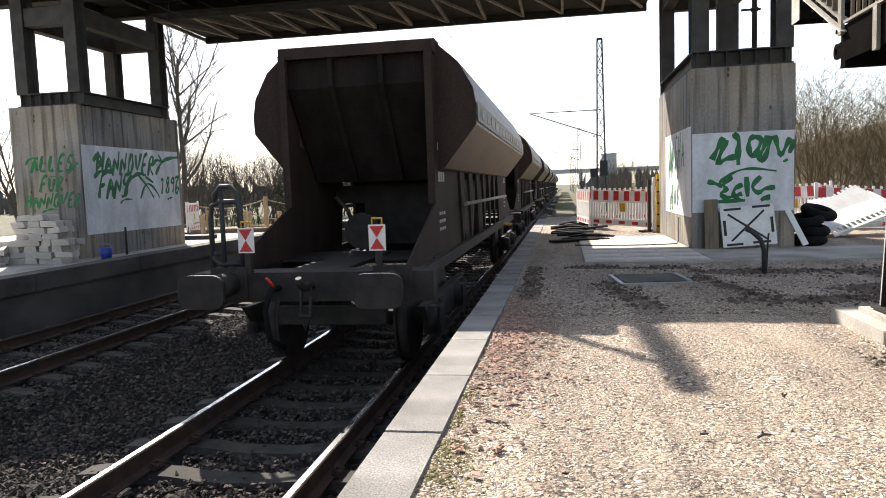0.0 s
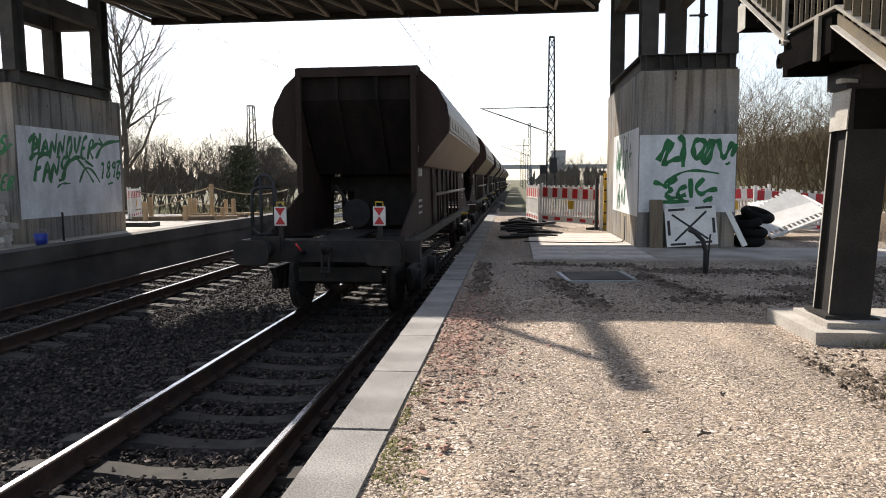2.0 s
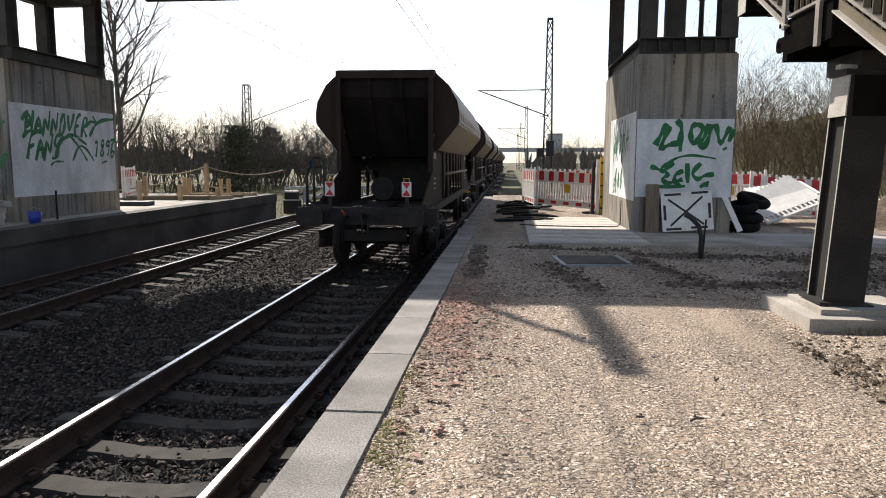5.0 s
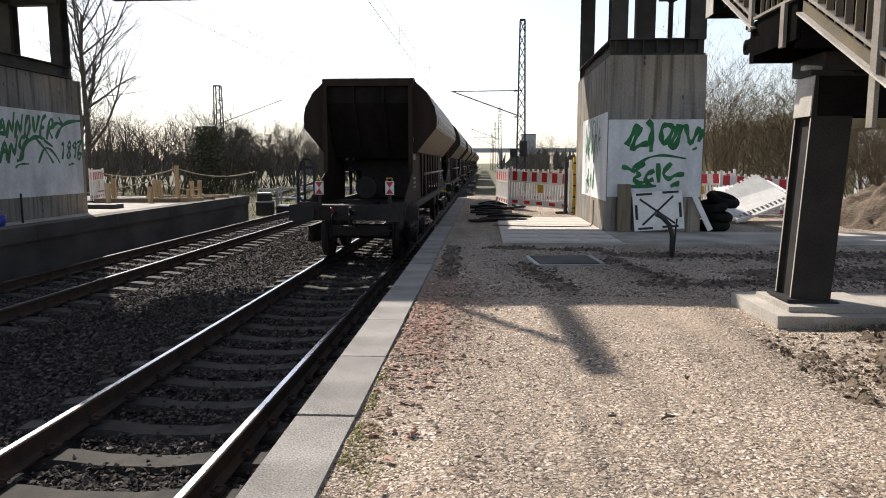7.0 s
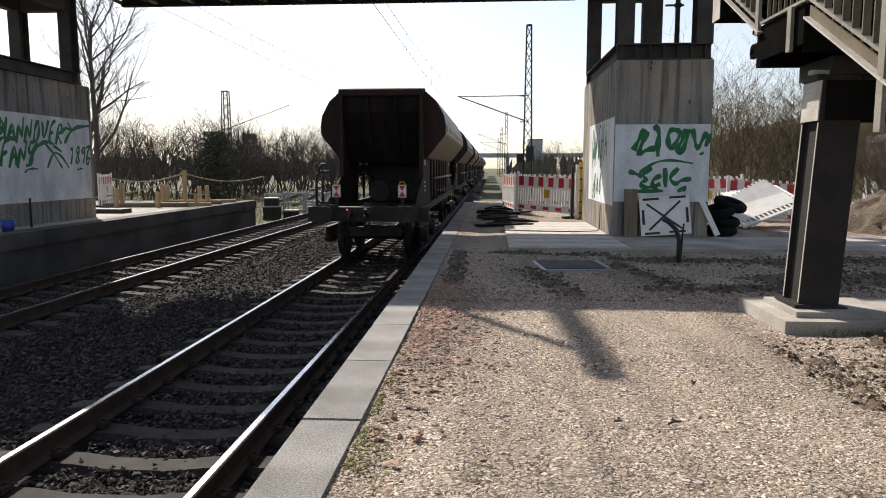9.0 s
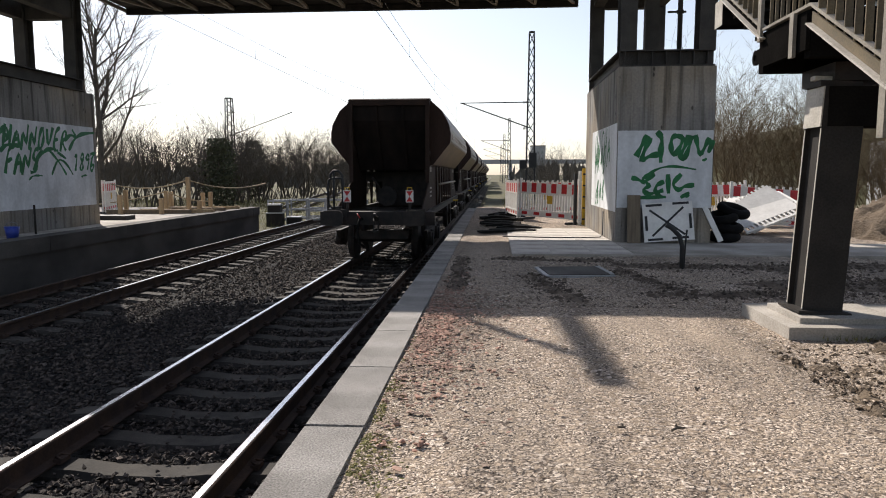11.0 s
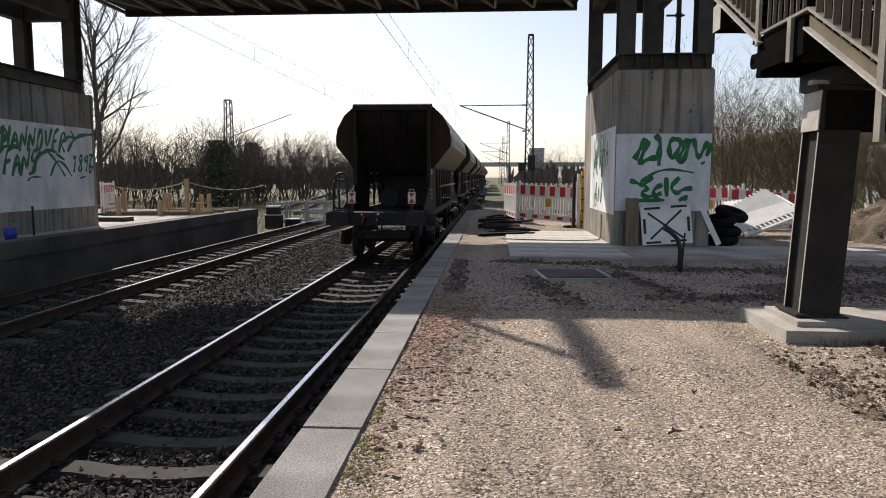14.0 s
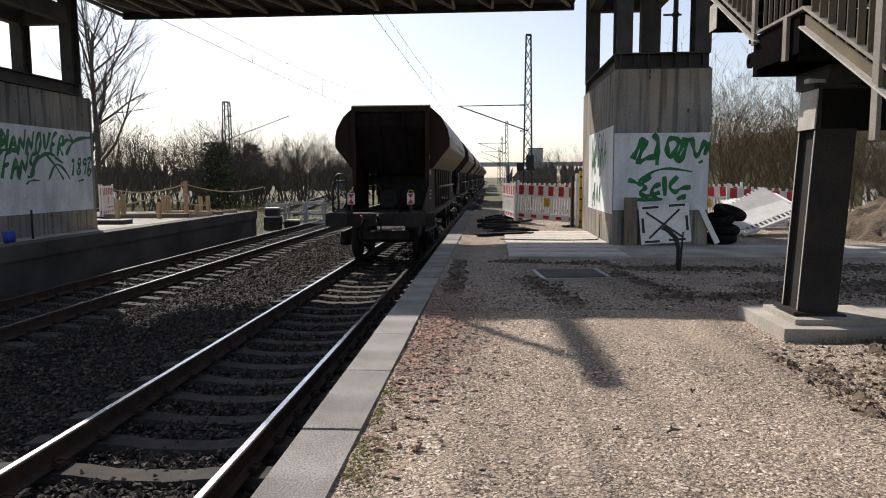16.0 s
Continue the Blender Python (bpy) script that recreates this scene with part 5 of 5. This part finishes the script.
pipe = thing("cable_duct", "black plastic cable duct sticking out of the ground", "pipe", pose(3.38, 8.8, 0))
bm = bmesh.new()
tube(bm, [(0, 0, -0.05), (0, 0, 0.28), (-0.04, 0, 0.42), (-0.14, 0, 0.52), (-0.22, 0, 0.56)], 0.03, 10)
tube(bm, [(0.03, 0.02, -0.05), (0.05, 0.02, 0.4), (0.06, 0.02, 0.5)], 0.012, 8)
part("duct", bm, RUBBER, pipe)

for x, y, z, rx, ry in ((5.12, 12.62, 0.09, 4, 0), (5.18, 12.66, 0.26, 8, 6), (5.10, 12.70, 0.43, 10, -8), (5.36, 12.84, 0.55, 16, 14)):
    t = thing("rubber_hose_coil", "thick black rubber coil stacked beside the tower", "tyre", pose(x, y, z, rx, ry, 0), group="stacked coils")
    bm = bmesh.new()
    pts = [(0.22 * math.cos(a * math.tau / 20), 0.22 * math.sin(a * math.tau / 20), 0) for a in range(21)]
    tube(bm, pts, 0.085, 10, cap=False)
    part("ring", bm, SOFT_BLACK, t)

# white fence panels, tipped over
def fence_panel(m, w=1.5):
    t = thing("fence_panel", "white toothed plastic fence panel tipped over on a heap", "fence panel", m, group="tipped fence panels")
    part("sheet", bars((0, w, -0.012, 0.012, 0.22, 0.95)), WHITE, t, bevel=0.004)
    part("bottom_rail", bars((0, w, -0.02, 0.02, 0.02, 0.08)), WHITE, t)
    k = 0.02
    while k < w - 0.04:
        part("slat", bars((k, k + 0.045, -0.01, 0.01, 0.08, 0.22)), WHITE, t)
        part("top_tooth", bars((k, k + 0.045, -0.01, 0.01, 0.95, 1.01)), WHITE, t)
        k += 0.098


for m, w in ((pose(5.75, 14.25, 0.10, -76, -5, 4), 1.3), (pose(5.95, 14.55, 0.28, -78, -6, -2), 1.3), (pose(6.15, 14.7, 0.42, -76, -8, 3), 1.25), (pose(6.0, 13.85, 0.02, -66, -20, 10), 1.3), (pose(6.2, 14.0, 0.02, -60, -26, 18), 1.2)):
    fence_panel(m, w)
for m in (pose(5.35, 17.0, 0.0, -10, 0, 14), pose(6.5, 16.6, 0.0, -14, 4, -6)):
    f = copy_thing(b1, m)
    tagged(f, "white slatted site barrier leaning behind the heap", "barrier")

rm = random.Random(8)
for k in range(11):
    t = thing("rubber_mat", "flat black rubber mat lying on the platform", "mat", pose(0.5 + rm.uniform(0, 0.5), 14.2 + k * 0.62, 0.0, 0, 0, rm.uniform(-18, 18)), group="rubber mats")
    bm = bmesh.new()
    up = rm.uniform(0.0, 0.05)
    prism(bm, [(0.0, 0.0), (1.0, 0.0), (1.0, 0.035), (0.7, 0.045 + up), (0.35, 0.04 + up * 1.4), (0.0, 0.035)], "y", -0.13, 0.13)
    part("mat", bm, SOFT_BLACK, t, bevel=0.012)
hose = thing("site_cable", "thin dark cable lying on the concrete path", "cable")
bm = bmesh.new()
tube(bm, [(1.1, 13.1, 0.025), (1.8, 12.9, 0.025), (2.5, 12.85, 0.025), (2.95, 13.0, 0.025), (3.04, 13.3, 0.05), (3.05, 13.35, 0.5)], 0.012, 6)
part("cable", bm, RUBBER, hose)


def twig_thing(x, y, s, a):
    t = thing("broken_twig", "small dark broken twig on the gravel", "twig", pose(x, y, 0.0, 0, 0, a))
    bm = bmesh.new()
    tube(bm, [(0, 0, 0.01), (0.06 * s, 0.01, 0.03 * s), (0.11 * s, -0.01, 0.02)], [0.006, 0.008, 0.004], 5)
    tube(bm, [(0.05 * s, 0.01, 0.025), (0.07 * s, 0.05 * s, 0.05 * s)], [0.006, 0.003], 5)
    part("twig", bm, BARK, t)


for x, y, s, a in ((1.77, 2.80, 0.6, 20), (1.52, 2.83, 0.35, -20), (2.07, 3.44, 0.3, 70)):
    twig_thing(x, y, s, a)


def tuft(n, x0, x1, y0, y1, h, name, label, spread=0.03, z=0.0):
    verts, faces = [], []
    r = random.Random(n)
    for _ in range(n):
        x, y, a = r.uniform(x0, x1), r.uniform(y0, y1), r.uniform(0, math.tau)
        hh, wd = h * r.uniform(0.4, 1.1), 0.003 + 0.012 * h
        dx, dy = math.cos(a) * wd, math.sin(a) * wd
        bx, by = r.uniform(-1, 1) * hh * 0.7, r.uniform(-1, 1) * hh * 0.7
        i = len(verts)
        verts += [(x - dx, y - dy, z), (x + dx, y + dy, z), (x + bx, y + by, z + hh)]
        faces.append((i, i + 1, i + 2))
    me = bpy.data.meshes.new(name)
    me.from_pydata(verts, [], faces)
    me.materials.append(MOSS if name == "edge_grass" else GRASS)
    return tagged(new(name, me), label, "grass", kind="stuff")


mx_, my_ = 0.31 + np.abs(rng.normal(0, 0.10, 2600)), 1.4 + 3.4 * rng.uniform(0, 1, 2600)
keep = np.array([noise.noise((a * 3, b * 2.2, 31)) > -0.05 + 1.2 * (a - 0.31) for a, b in zip(mx_, my_)])
rocks("edge_moss", MOSS, np.stack([mx_, my_, np.array([gravel_height(a, b) for a, b in zip(mx_, my_)]), rng.uniform(0.004, 0.014, 2600)], 1)[keep], "olive moss clumps along the platform edge slabs", "moss", 0.5)
tuft(700, 0.30, 0.46, 1.5, 3.6, 0.010, "edge_grass", "short mossy grass along the platform edge slabs")
tuft(130, 3.35, 3.9, 4.72, 4.9, 0.055, "footing_grass", "small grass tuft by the concrete footing")
tuft(26000, -31, -8.3, 26, 60, 0.35, "verge_grass", "dry grass on the verge beyond the far platform", z=-1.05)
tuft(9000, 1.5, 14, 24.5, 50, 0.35, "line_grass", "dry grass beside the line", z=-0.7)

# left platform clutter
stack = thing("brick_pile", "pile of pale reused bricks stacked by the tower", "brick pile", pose(-9.45, 12.0, -0.03))
rb = random.Random(3)
block_meshes = []
for k in range(4):
    bm = bmesh.new()
    vs = box(bm, -0.125 - 0.02 * k, 0.125 + 0.02 * k, -0.11, 0.11, 0, 0.125)
    for v in vs:
        v.co += Vector((rb.uniform(-0.02, 0.02), rb.uniform(-0.02, 0.02), rb.uniform(-0.012, 0.012)))
    me = finish(bm, "brick", 0.012)
    me.materials.append(BRICK)
    block_meshes.append(me)
for lay in range(8):
    x = -0.62 + 0.05 * lay + rb.uniform(-0.05, 0.05)
    while x < 0.62 - (0.10 * max(0, lay - 3)) * rb.uniform(0.6, 1.4):
        for j in range(2):
            piece("brick", rb.choice(block_meshes), stack, pose(x + rb.uniform(-0.04, 0.04), -0.12 + j * 0.25 + rb.uniform(-0.06, 0.06), lay * 0.122, rb.uniform(-4, 4), rb.uniform(-5, 5), rb.uniform(-16, 16)))
        x += rb.uniform(0.27, 0.36)
for i in range(44):
    piece("brick", rb.choice(block_meshes), stack, pose(-1.9 + rb.uniform(0, 1.25), -0.35 + rb.uniform(-0.35, 0.35), 0.02 + 0.11 * rb.choice((0, 0, 1, 2, 3)), rb.uniform(-25, 25), rb.uniform(-25, 25), rb.uniform(0, 180)))
bucket = thing("bucket", "small blue plastic bucket beside the brick pile", "bucket", pose(-8.55, 12.6, -0.03))
bm = bmesh.new()
tube(bm, [(0, 0, 0.0), (0, 0, 0.24)], [0.10, 0.14], 18)
part("tub", bm, BLUE, bucket)
bm = bmesh.new()
tube(bm, [(-0.14, 0, 0.23), (-0.1, 0, 0.30), (0, 0, 0.33), (0.1, 0, 0.30), (0.14, 0, 0.23)], 0.006, 6)
part("bail", bm, GALV, bucket)
rod = thing("steel_rod", "dark steel rod standing upright at the platform", "rod", pose(-8.75, 13.6, -0.03))
bm = bmesh.new()
tube(bm, [(0, 0, 0), (0, 0, 0.62)], 0.022, 8)
part("rod", bm, IRON, rod)

beacon_barrier = copy_thing(b1, pose(-11.45, 21.0, -0.03, 0, 0, 110))
copy_thing(b1, pose(-11.65, 21.2, -0.03, 0, 0, 108))
posts = []
for k, (x, y, h) in enumerate(((-11.3, 22.0, 0.75), (-10.9, 20.9, 0.62), (-10.2, 22.6, 0.7), (-9.15, 22.0, 1.17), (-9.6, 21.0, 0.5), (-8.9, 23.2, 0.65), (-8.7, 21.8, 0.4), (-10.5, 23.6, 0.65), (-9.6, 24.2, 0.6))):
    p = thing("timber_post", "raw timber post of the provisional rope railing", "post", pose(x, y, -0.03), group="rope railing posts")
    part("stake", bars((-0.06, 0.06, -0.05, 0.05, 0, h)), TIMBER, p, bevel=0.006)
    posts.append((x, y, h))


def rope(a, b, sag):
    t = thing("rope", "sagging hemp rope between timber posts", "rope")
    a, b = Vector(a), Vector(b)
    bm = bmesh.new()
    tube(bm, [a.lerp(b, k / 10) - Vector((0, 0, sag * 4 * (k / 10) * (1 - k / 10))) for k in range(11)], 0.02, 6)
    part("line", bm, ROPE, t)


rope((-12.1, 22.0, 1.0), (-9.15, 22.0, 1.05), 0.25)
rope((-9.15, 22.0, 1.05), (-7.6, 25.2, 0.9), 0.22)
rope((-12.1, 21.6, 0.25), (-10.2, 22.6, 0.65), 0.05)
rope((-10.2, 22.6, 0.65), (-8.9, 23.2, 0.3), 0.1)
for k, (x, y, a, l) in enumerate(((-11.4, 21.0, 10, 2.6), (-10.6, 21.6, 4, 2.4), (-10.2, 22.9, -6, 2.0), (-10.9, 23.4, 12, 2.8))):
    t = thing("timber_beam", "squared timber lying on the platform paving", "timber", pose(x, y, -0.03, 0, 0, a), group="lying timbers")
    part("baulk", bars((0, l, -0.07, 0.07, 0, 0.13)), TIMBER if k % 2 else OLD_TIMBER, t, bevel=0.008)
pallet = thing("tarpaulin_bundle", "dark bundle lying beside the tower", "bundle", pose(-9.6, 18.3, -0.03))
part("sheet", bars((-1.0, 0.4, -0.2, 0.3, 0, 0.12)), RUBBER, pallet, bevel=0.04)
for k in range(7):
    c = thing("crate_rack", "grey galvanised steel site rack", "rack", pose(-9.2 + 0.62 * k, 30.2 + 1.0 * (k % 3), -1.05, 0, 0, 5 * k), group="site racks")
    for x in (0.0, 0.84):
        for y in (0.0, 0.74):
            part("upright", bars((x, x + 0.06, y, y + 0.06, 0, 1.15)), GALV, c)
    for z in (0.22, 0.62, 1.06):
        for y in (0.01, 0.75):
            part("rail", bars((0.06, 0.84, y, y + 0.045, z, z + 0.07)), GALV, c)
for x, y, z, w, h in ((-9.0, 29.4, -1.05, 0.7, 0.62), (-8.2, 29.8, -1.05, 0.6, 0.42), (-8.95, 29.45, -0.43, 0.55, 0.36)):
    c = thing("site_crate", "dark steel crate with a pale lid beyond the platform", "crate", pose(x, y, z, 0, 0, 6), group="site crates")
    part("body", bars((0, w, 0, 0.5, 0, h - 0.06)), DARK_STEEL, c, bevel=0.01)
    part("lid", bars((-0.02, w + 0.02, -0.02, 0.52, h - 0.06, h)), GALV, c, "pale lid", bevel=0.008)


# ---- plants ----
def grow(seed, height, spread, stems, depth, radius, twigs, lean=0.25, sides=4, first=(0.38, 0.62), joints=(5, 3, 2)):
    """Bare branching wood: tapered limbs that fork again and again; verts and faces."""
    r = random.Random(seed)
    verts, faces, trunk = [], [], set()

    def limb(a, d, length, rad, level):
        n = joints[min(level, 2)]
        pts, rads = [a.copy()], [rad]
        p, dd = a.copy(), d.copy()
        for k in range(n):
            dd = (dd + Vector((r.gauss(0, 0.13), r.gauss(0, 0.13), r.gauss(0.05, 0.08)))).normalized()
            p = p + dd * length / n
            pts.append(p.copy())
            rads.append(rad * (1 - 0.6 * (k + 1) / n))
        s = sides if level < 2 else 3
        u = d.orthogonal().normalized()
        i0 = len(verts)
        for q, rr in zip(pts, rads):
            v = d.cross(u)
            for k in range(s):
                verts.append(q + (u * math.cos(k * math.tau / s) + v * math.sin(k * math.tau / s)) * rr)
        for k in range(n):
            for j in range(s):
                faces.append((i0 + k * s + j, i0 + k * s + (j + 1) % s, i0 + (k + 1) * s + (j + 1) % s, i0 + (k + 1) * s + j))
        if level == 0:
            trunk.update(range(len(faces) - n * s, len(faces)))
        if level >= depth:
            return
        for _ in range(twigs[level]):
            f = r.uniform(0.3, 1.0)
            i = min(n - 1, int(f * n))
            base = pts[i].lerp(pts[i + 1], f * n - i) if f < 1 else pts[-1]
            out = Vector((r.gauss(0, 1), r.gauss(0, 1), r.gauss(0.1, 0.5)))
            nd = (dd * 1.0 + out.normalized() * r.uniform(0.5, 0.95)).normalized()
            limb(base, nd, length * (r.uniform(*first) if level == 0 else r.uniform(0.38, 0.62)), max(rads[i] * 0.5, 0.004), level + 1)

    for k in range(stems):
        a = r.uniform(0, math.tau)
        base = Vector((math.cos(a), math.sin(a), 0)) * spread * r.uniform(0, 0.35)
        d = Vector((math.cos(a) * lean * r.uniform(0.2, 1.4), math.sin(a) * lean * r.uniform(0.2, 1.4), 1)).normalized()
        limb(base, d, height * r.uniform(0.5, 0.75), radius * r.uniform(0.6, 1), 0)
    return verts, faces, trunk


def wood_mesh(name, material, *args, **kw):
    """The trunk's mesh and the crown's."""
    v, f, trunk = grow(*args, **kw)
    pair = []
    for keep in (True, False):
        me = bpy.data.meshes.new(name)
        me.from_pydata([tuple(p) for p in v], [], [q for i, q in enumerate(f) if (i in trunk) == keep])
        me.materials.append(material)
        bm = bmesh.new()
        bm.from_mesh(me)
        bmesh.ops.delete(bm, geom=[q for q in bm.verts if not q.link_faces], context="VERTS")
        bm.to_mesh(me)
        bm.free()
        pair.append(me)
    return pair


def plant(name, mesh, m, label, category, group=""):
    t = thing(name, label, category, m, group)
    for what, me in zip(("trunk", "crown") if name == "bare_tree" else ("stem", "crown"), mesh):
        ob = new(what, me)
        ob.parent = t
    return t


tall = wood_mesh("tall_tree", BARK, 5, 13.5, 0.1, 1, 4, 0.17, (15, 7, 5, 3), lean=0.04, sides=6, first=(0.26, 0.46), joints=(5, 3, 3))
tree_left = plant("bare_tree", tall, pose(-17.2, 30.5, -1.1), "tall bare leafless tree behind the far tower", "tree")
tree2 = wood_mesh("fork_tree", BARK, 11, 12.5, 0.3, 2, 4, 0.13, (11, 6, 5, 3), lean=0.06, sides=6, first=(0.24, 0.42), joints=(5, 3, 3))
plant("bare_tree", tree2, pose(-17.9, 31.2, -1.1), "bare forked tree behind the far tower", "tree")
plant("bare_tree", tree2, pose(-29, 34, -1.1, 0, 0, 120), "bare forked tree beyond the platform", "tree")
bush_meshes = [wood_mesh("thicket", BARK, 20 + k, 6.4, 1.8, 8, 3, 0.055, (6, 5, 3), lean=0.38) for k in range(4)]
rp = random.Random(12)
for k in range(66):
    f = rp.random()
    y = 42 + 50 * f + rp.uniform(-3, 3)
    x = -24 - rp.uniform(0, 26) + 11 * f if k % 2 else -20 + 10 * f - rp.uniform(0, 6)
    s = rp.uniform(0.8, 1.25)
    t = plant("bare_bush", bush_meshes[k % 4], pose(x, y, -1.1, 0, 0, rp.uniform(0, 360)), "leafless grey-brown bush in the trackside thicket", "bush", "trackside thicket")
    t.scale = (s * 1.15, s * 1.15, s)
right_bush = [wood_mesh("willow_bush", TWIG, 40 + k, 6.0, 1.0, 10, 3, 0.04, (6, 6, 4), lean=0.38) for k in range(2)]
for k, (x, y, a, s) in enumerate(((7.4, 20.5, 0, 0.85), (8.8, 22.0, 80, 0.8), (10.3, 21.0, 150, 0.72), (11.8, 23.5, 200, 0.75), (9.7, 25.0, 40, 0.8), (13.5, 22.5, 300, 0.7), (6.6, 22.5, 30, 0.55), (8.0, 19.8, 210, 0.5), (9.4, 20.2, 120, 0.5), (10.9, 22.4, 260, 0.58), (7.8, 24.2, 10, 0.7), (12.4, 21.4, 90, 0.5), (9.0, 23.4, 330, 0.62), (14.8, 23.6, 45, 0.6), (13.2, 24.6, 0, 0.75), (15.2, 22.6, 130, 0.6), (12.6, 20.6, 70, 0.45), (10.9, 18.7, 15, 0.42), (11.9, 19.3, 100, 0.46), (12.9, 18.9, 220, 0.42), (14.0, 19.8, 310, 0.5))):
    t = plant("willow_bush", right_bush[k % 2], pose(x, y, -0.4, 0, 0, a), "leafless olive-brown willow bush behind the site", "bush", "willow bushes")
    t.scale = (s, s, s)
for k in range(16):
    t = plant("bare_bush", bush_meshes[k % 4], pose(5.2 + rp.uniform(0, 6) + 0.05 * k, 36 + k * 5, -0.8, 0, 0, rp.uniform(0, 360)), "leafless bush along the line", "bush", "bushes along the line")
    s = rp.uniform(0.5, 0.8)
    t.scale = (s, s, s)

def evergreen(x, y, w, h, seed, material=IVY, label="dark evergreen ivy-grown shrub in the bare thicket", leaves=2200):
    """A dark ivy-grown shrub: many small leaves in an uneven mass."""
    r = random.Random(seed)
    verts, faces = [], []
    for _ in range(leaves):
        z = h * r.random() ** 0.8
        a = r.uniform(0, math.tau)
        rad = w * (0.55 + 0.45 * math.sin(math.pi * min(1, z / h * 0.85 + 0.15))) * math.sqrt(r.random()) * (0.75 + 0.5 * noise.noise((a * 1.5, z * 1.2, seed))) * (0.9 + 0.4 * noise.noise((z, seed, r.random() * 2)))
        p = Vector((rad * math.cos(a), rad * math.sin(a), z))
        u = Vector((r.gauss(0, 1), r.gauss(0, 1), r.gauss(0, 1))).normalized() * 0.11
        v = u.orthogonal().normalized() * 0.075
        i = len(verts)
        verts += [tuple(p - u), tuple(p + v), tuple(p + u), tuple(p - v)]
        faces.append((i, i + 1, i + 2, i + 3))
    me = bpy.data.meshes.new("ivy")
    me.from_pydata(verts, [], faces)
    me.materials.append(material)
    t = thing("leafy_shrub", label, "shrub", pose(x, y, -1.1), "ivy shrubs")
    ob = new("foliage", me)
    ob.parent = t


evergreen(-17.6, 46, 1.7, 4.7, 1)
evergreen(-21.2, 63, 1.9, 5.4, 2)
evergreen(14.4, 22.3, 0.9, 2.6, 3, SPRING, "sparse yellow-green shrub coming into leaf", 900)

# far embankment, woods, bridge and house
grid_sheet("embankment", 5, 60, 30, 48, 1.0, lambda x, y: -0.8 + min(1, max(0, (y - 30) / 7)) * (1.6 + 0.23 * (x - 5)) * min(1, max(0, (x - 5) / 4)) + 0.12 * noise.noise((x, y, 3)), GROUND_MAT, "brown grassy road embankment behind the bushes", "embankment")


def far_wood(x0, x1, y, h, name):
    """A belt of far wood: many upright slivers with an uneven top."""
    r = random.Random(round(y))
    verts, faces = [], []
    x = x0
    while x < x1:
        hh = h * (0.55 + 0.5 * noise.noise((x * 0.06, y, 0)) + r.uniform(0, 0.35))
        w = r.uniform(0.15, 0.6)
        yy = y + r.uniform(-8, 8)
        i = len(verts)
        verts += [(x - w, yy, -1.2), (x + w, yy, -1.2), (x + w * 1.6, yy + 0.3, hh * 0.6), (x + r.uniform(-0.6, 0.6), yy, hh), (x - w * 1.6, yy + 0.3, hh * 0.55)]
        faces.append((i, i + 1, i + 2, i + 3, i + 4))
        x += r.uniform(0.2, 0.8)
    me = bpy.data.meshes.new(name)
    me.from_pydata(verts, [], faces)
    me.materials.append(FAR_WOOD)
    return tagged(new(name, me), "grey leafless wood far behind the railway", "wood", kind="stuff")


far_wood(-140, -9, 128, 4.0, "far_wood")
far_wood(-300, -20, 210, 7, "far_wood_belt")
far_wood(6, 160, 190, 6, "far_wood_east")
overpass = thing("road_overpass", "distant grey road bridge across the railway", "bridge")
part("span", bars((-60, 60, 300, 306, 5.6, 7.4)), HOUSE, overpass)
for x in (-14, 8, 26):
    part("pier", bars((x - 0.8, x + 0.8, 301, 305, -1.2, 5.6)), HOUSE, overpass)
block = thing("tower_block", "distant grey block of flats", "building", pose(17.2, 260, -1.2))
part("wall", bars((-2.6, 2.6, 0, 8, 0, 12.6)), HOUSE, block)
part("roof", bars((-2.7, 2.7, -0.1, 8.1, 12.6, 12.9)), STEEL, block)
for i in range(4):
    for j in range(3):
        part("window", bars((-2.0 + j * 1.5, -1.2 + j * 1.5, -0.03, -0.004, 1.6 + i * 2.7, 2.8 + i * 2.7)), GALV, block)
shed = thing("site_container", "white site container with sprayed marks beyond the earth heap", "container", pose(14.9, 24.5, -0.2))
part("wall", bars((0, 6, 0, 2.4, 0, 2.6)), HOUSE, shed, bevel=0.02)
strokes("BRA", 0.9, 0.8, pose(0.3, -0.002, 0.8), shed, 0.07)

# ---- the rest of the train ----
train = [wagon]
for k in range(1, 9):
    train.append(tagged(copy_thing(wagon, pose(TRACK_X, 0, RAIL_Z)), "rust-brown hopper wagon further up the train", "freight wagon", "hopper train"))
tagged(wagon, group="hopper train")
# the tail boards and hand rail belong to the last wagon alone
for w in train[1:]:
    for o in list(w.children):
        if o.name.split(".")[0] in ("tail_signal", "handrail"):
            for c in list(o.children):
                bpy.data.objects.remove(c)
            bpy.data.objects.remove(o)

RUN = [(0, 0), (0.5, 0.77), (1, 1.48), (1.5, 2.11), (2, 2.71), (2.5, 3.28), (3, 3.84), (3.5, 4.36), (4.5, 5.25), (6, 6.32), (7, 6.92), (8, 7.42), (9, 7.86), (11.5, 8.78), (12.5, 9.03), (13.5, 9.24), (14.5, 9.33), (15.2, 9.36), (16, 9.37)]


def motions():
    for k, w in enumerate(train):
        walk(w, [(t, pose(TRACK_X, 5.58 + s + k * WAGON_LENGTH, RAIL_Z)) for t, s in RUN])


motions()
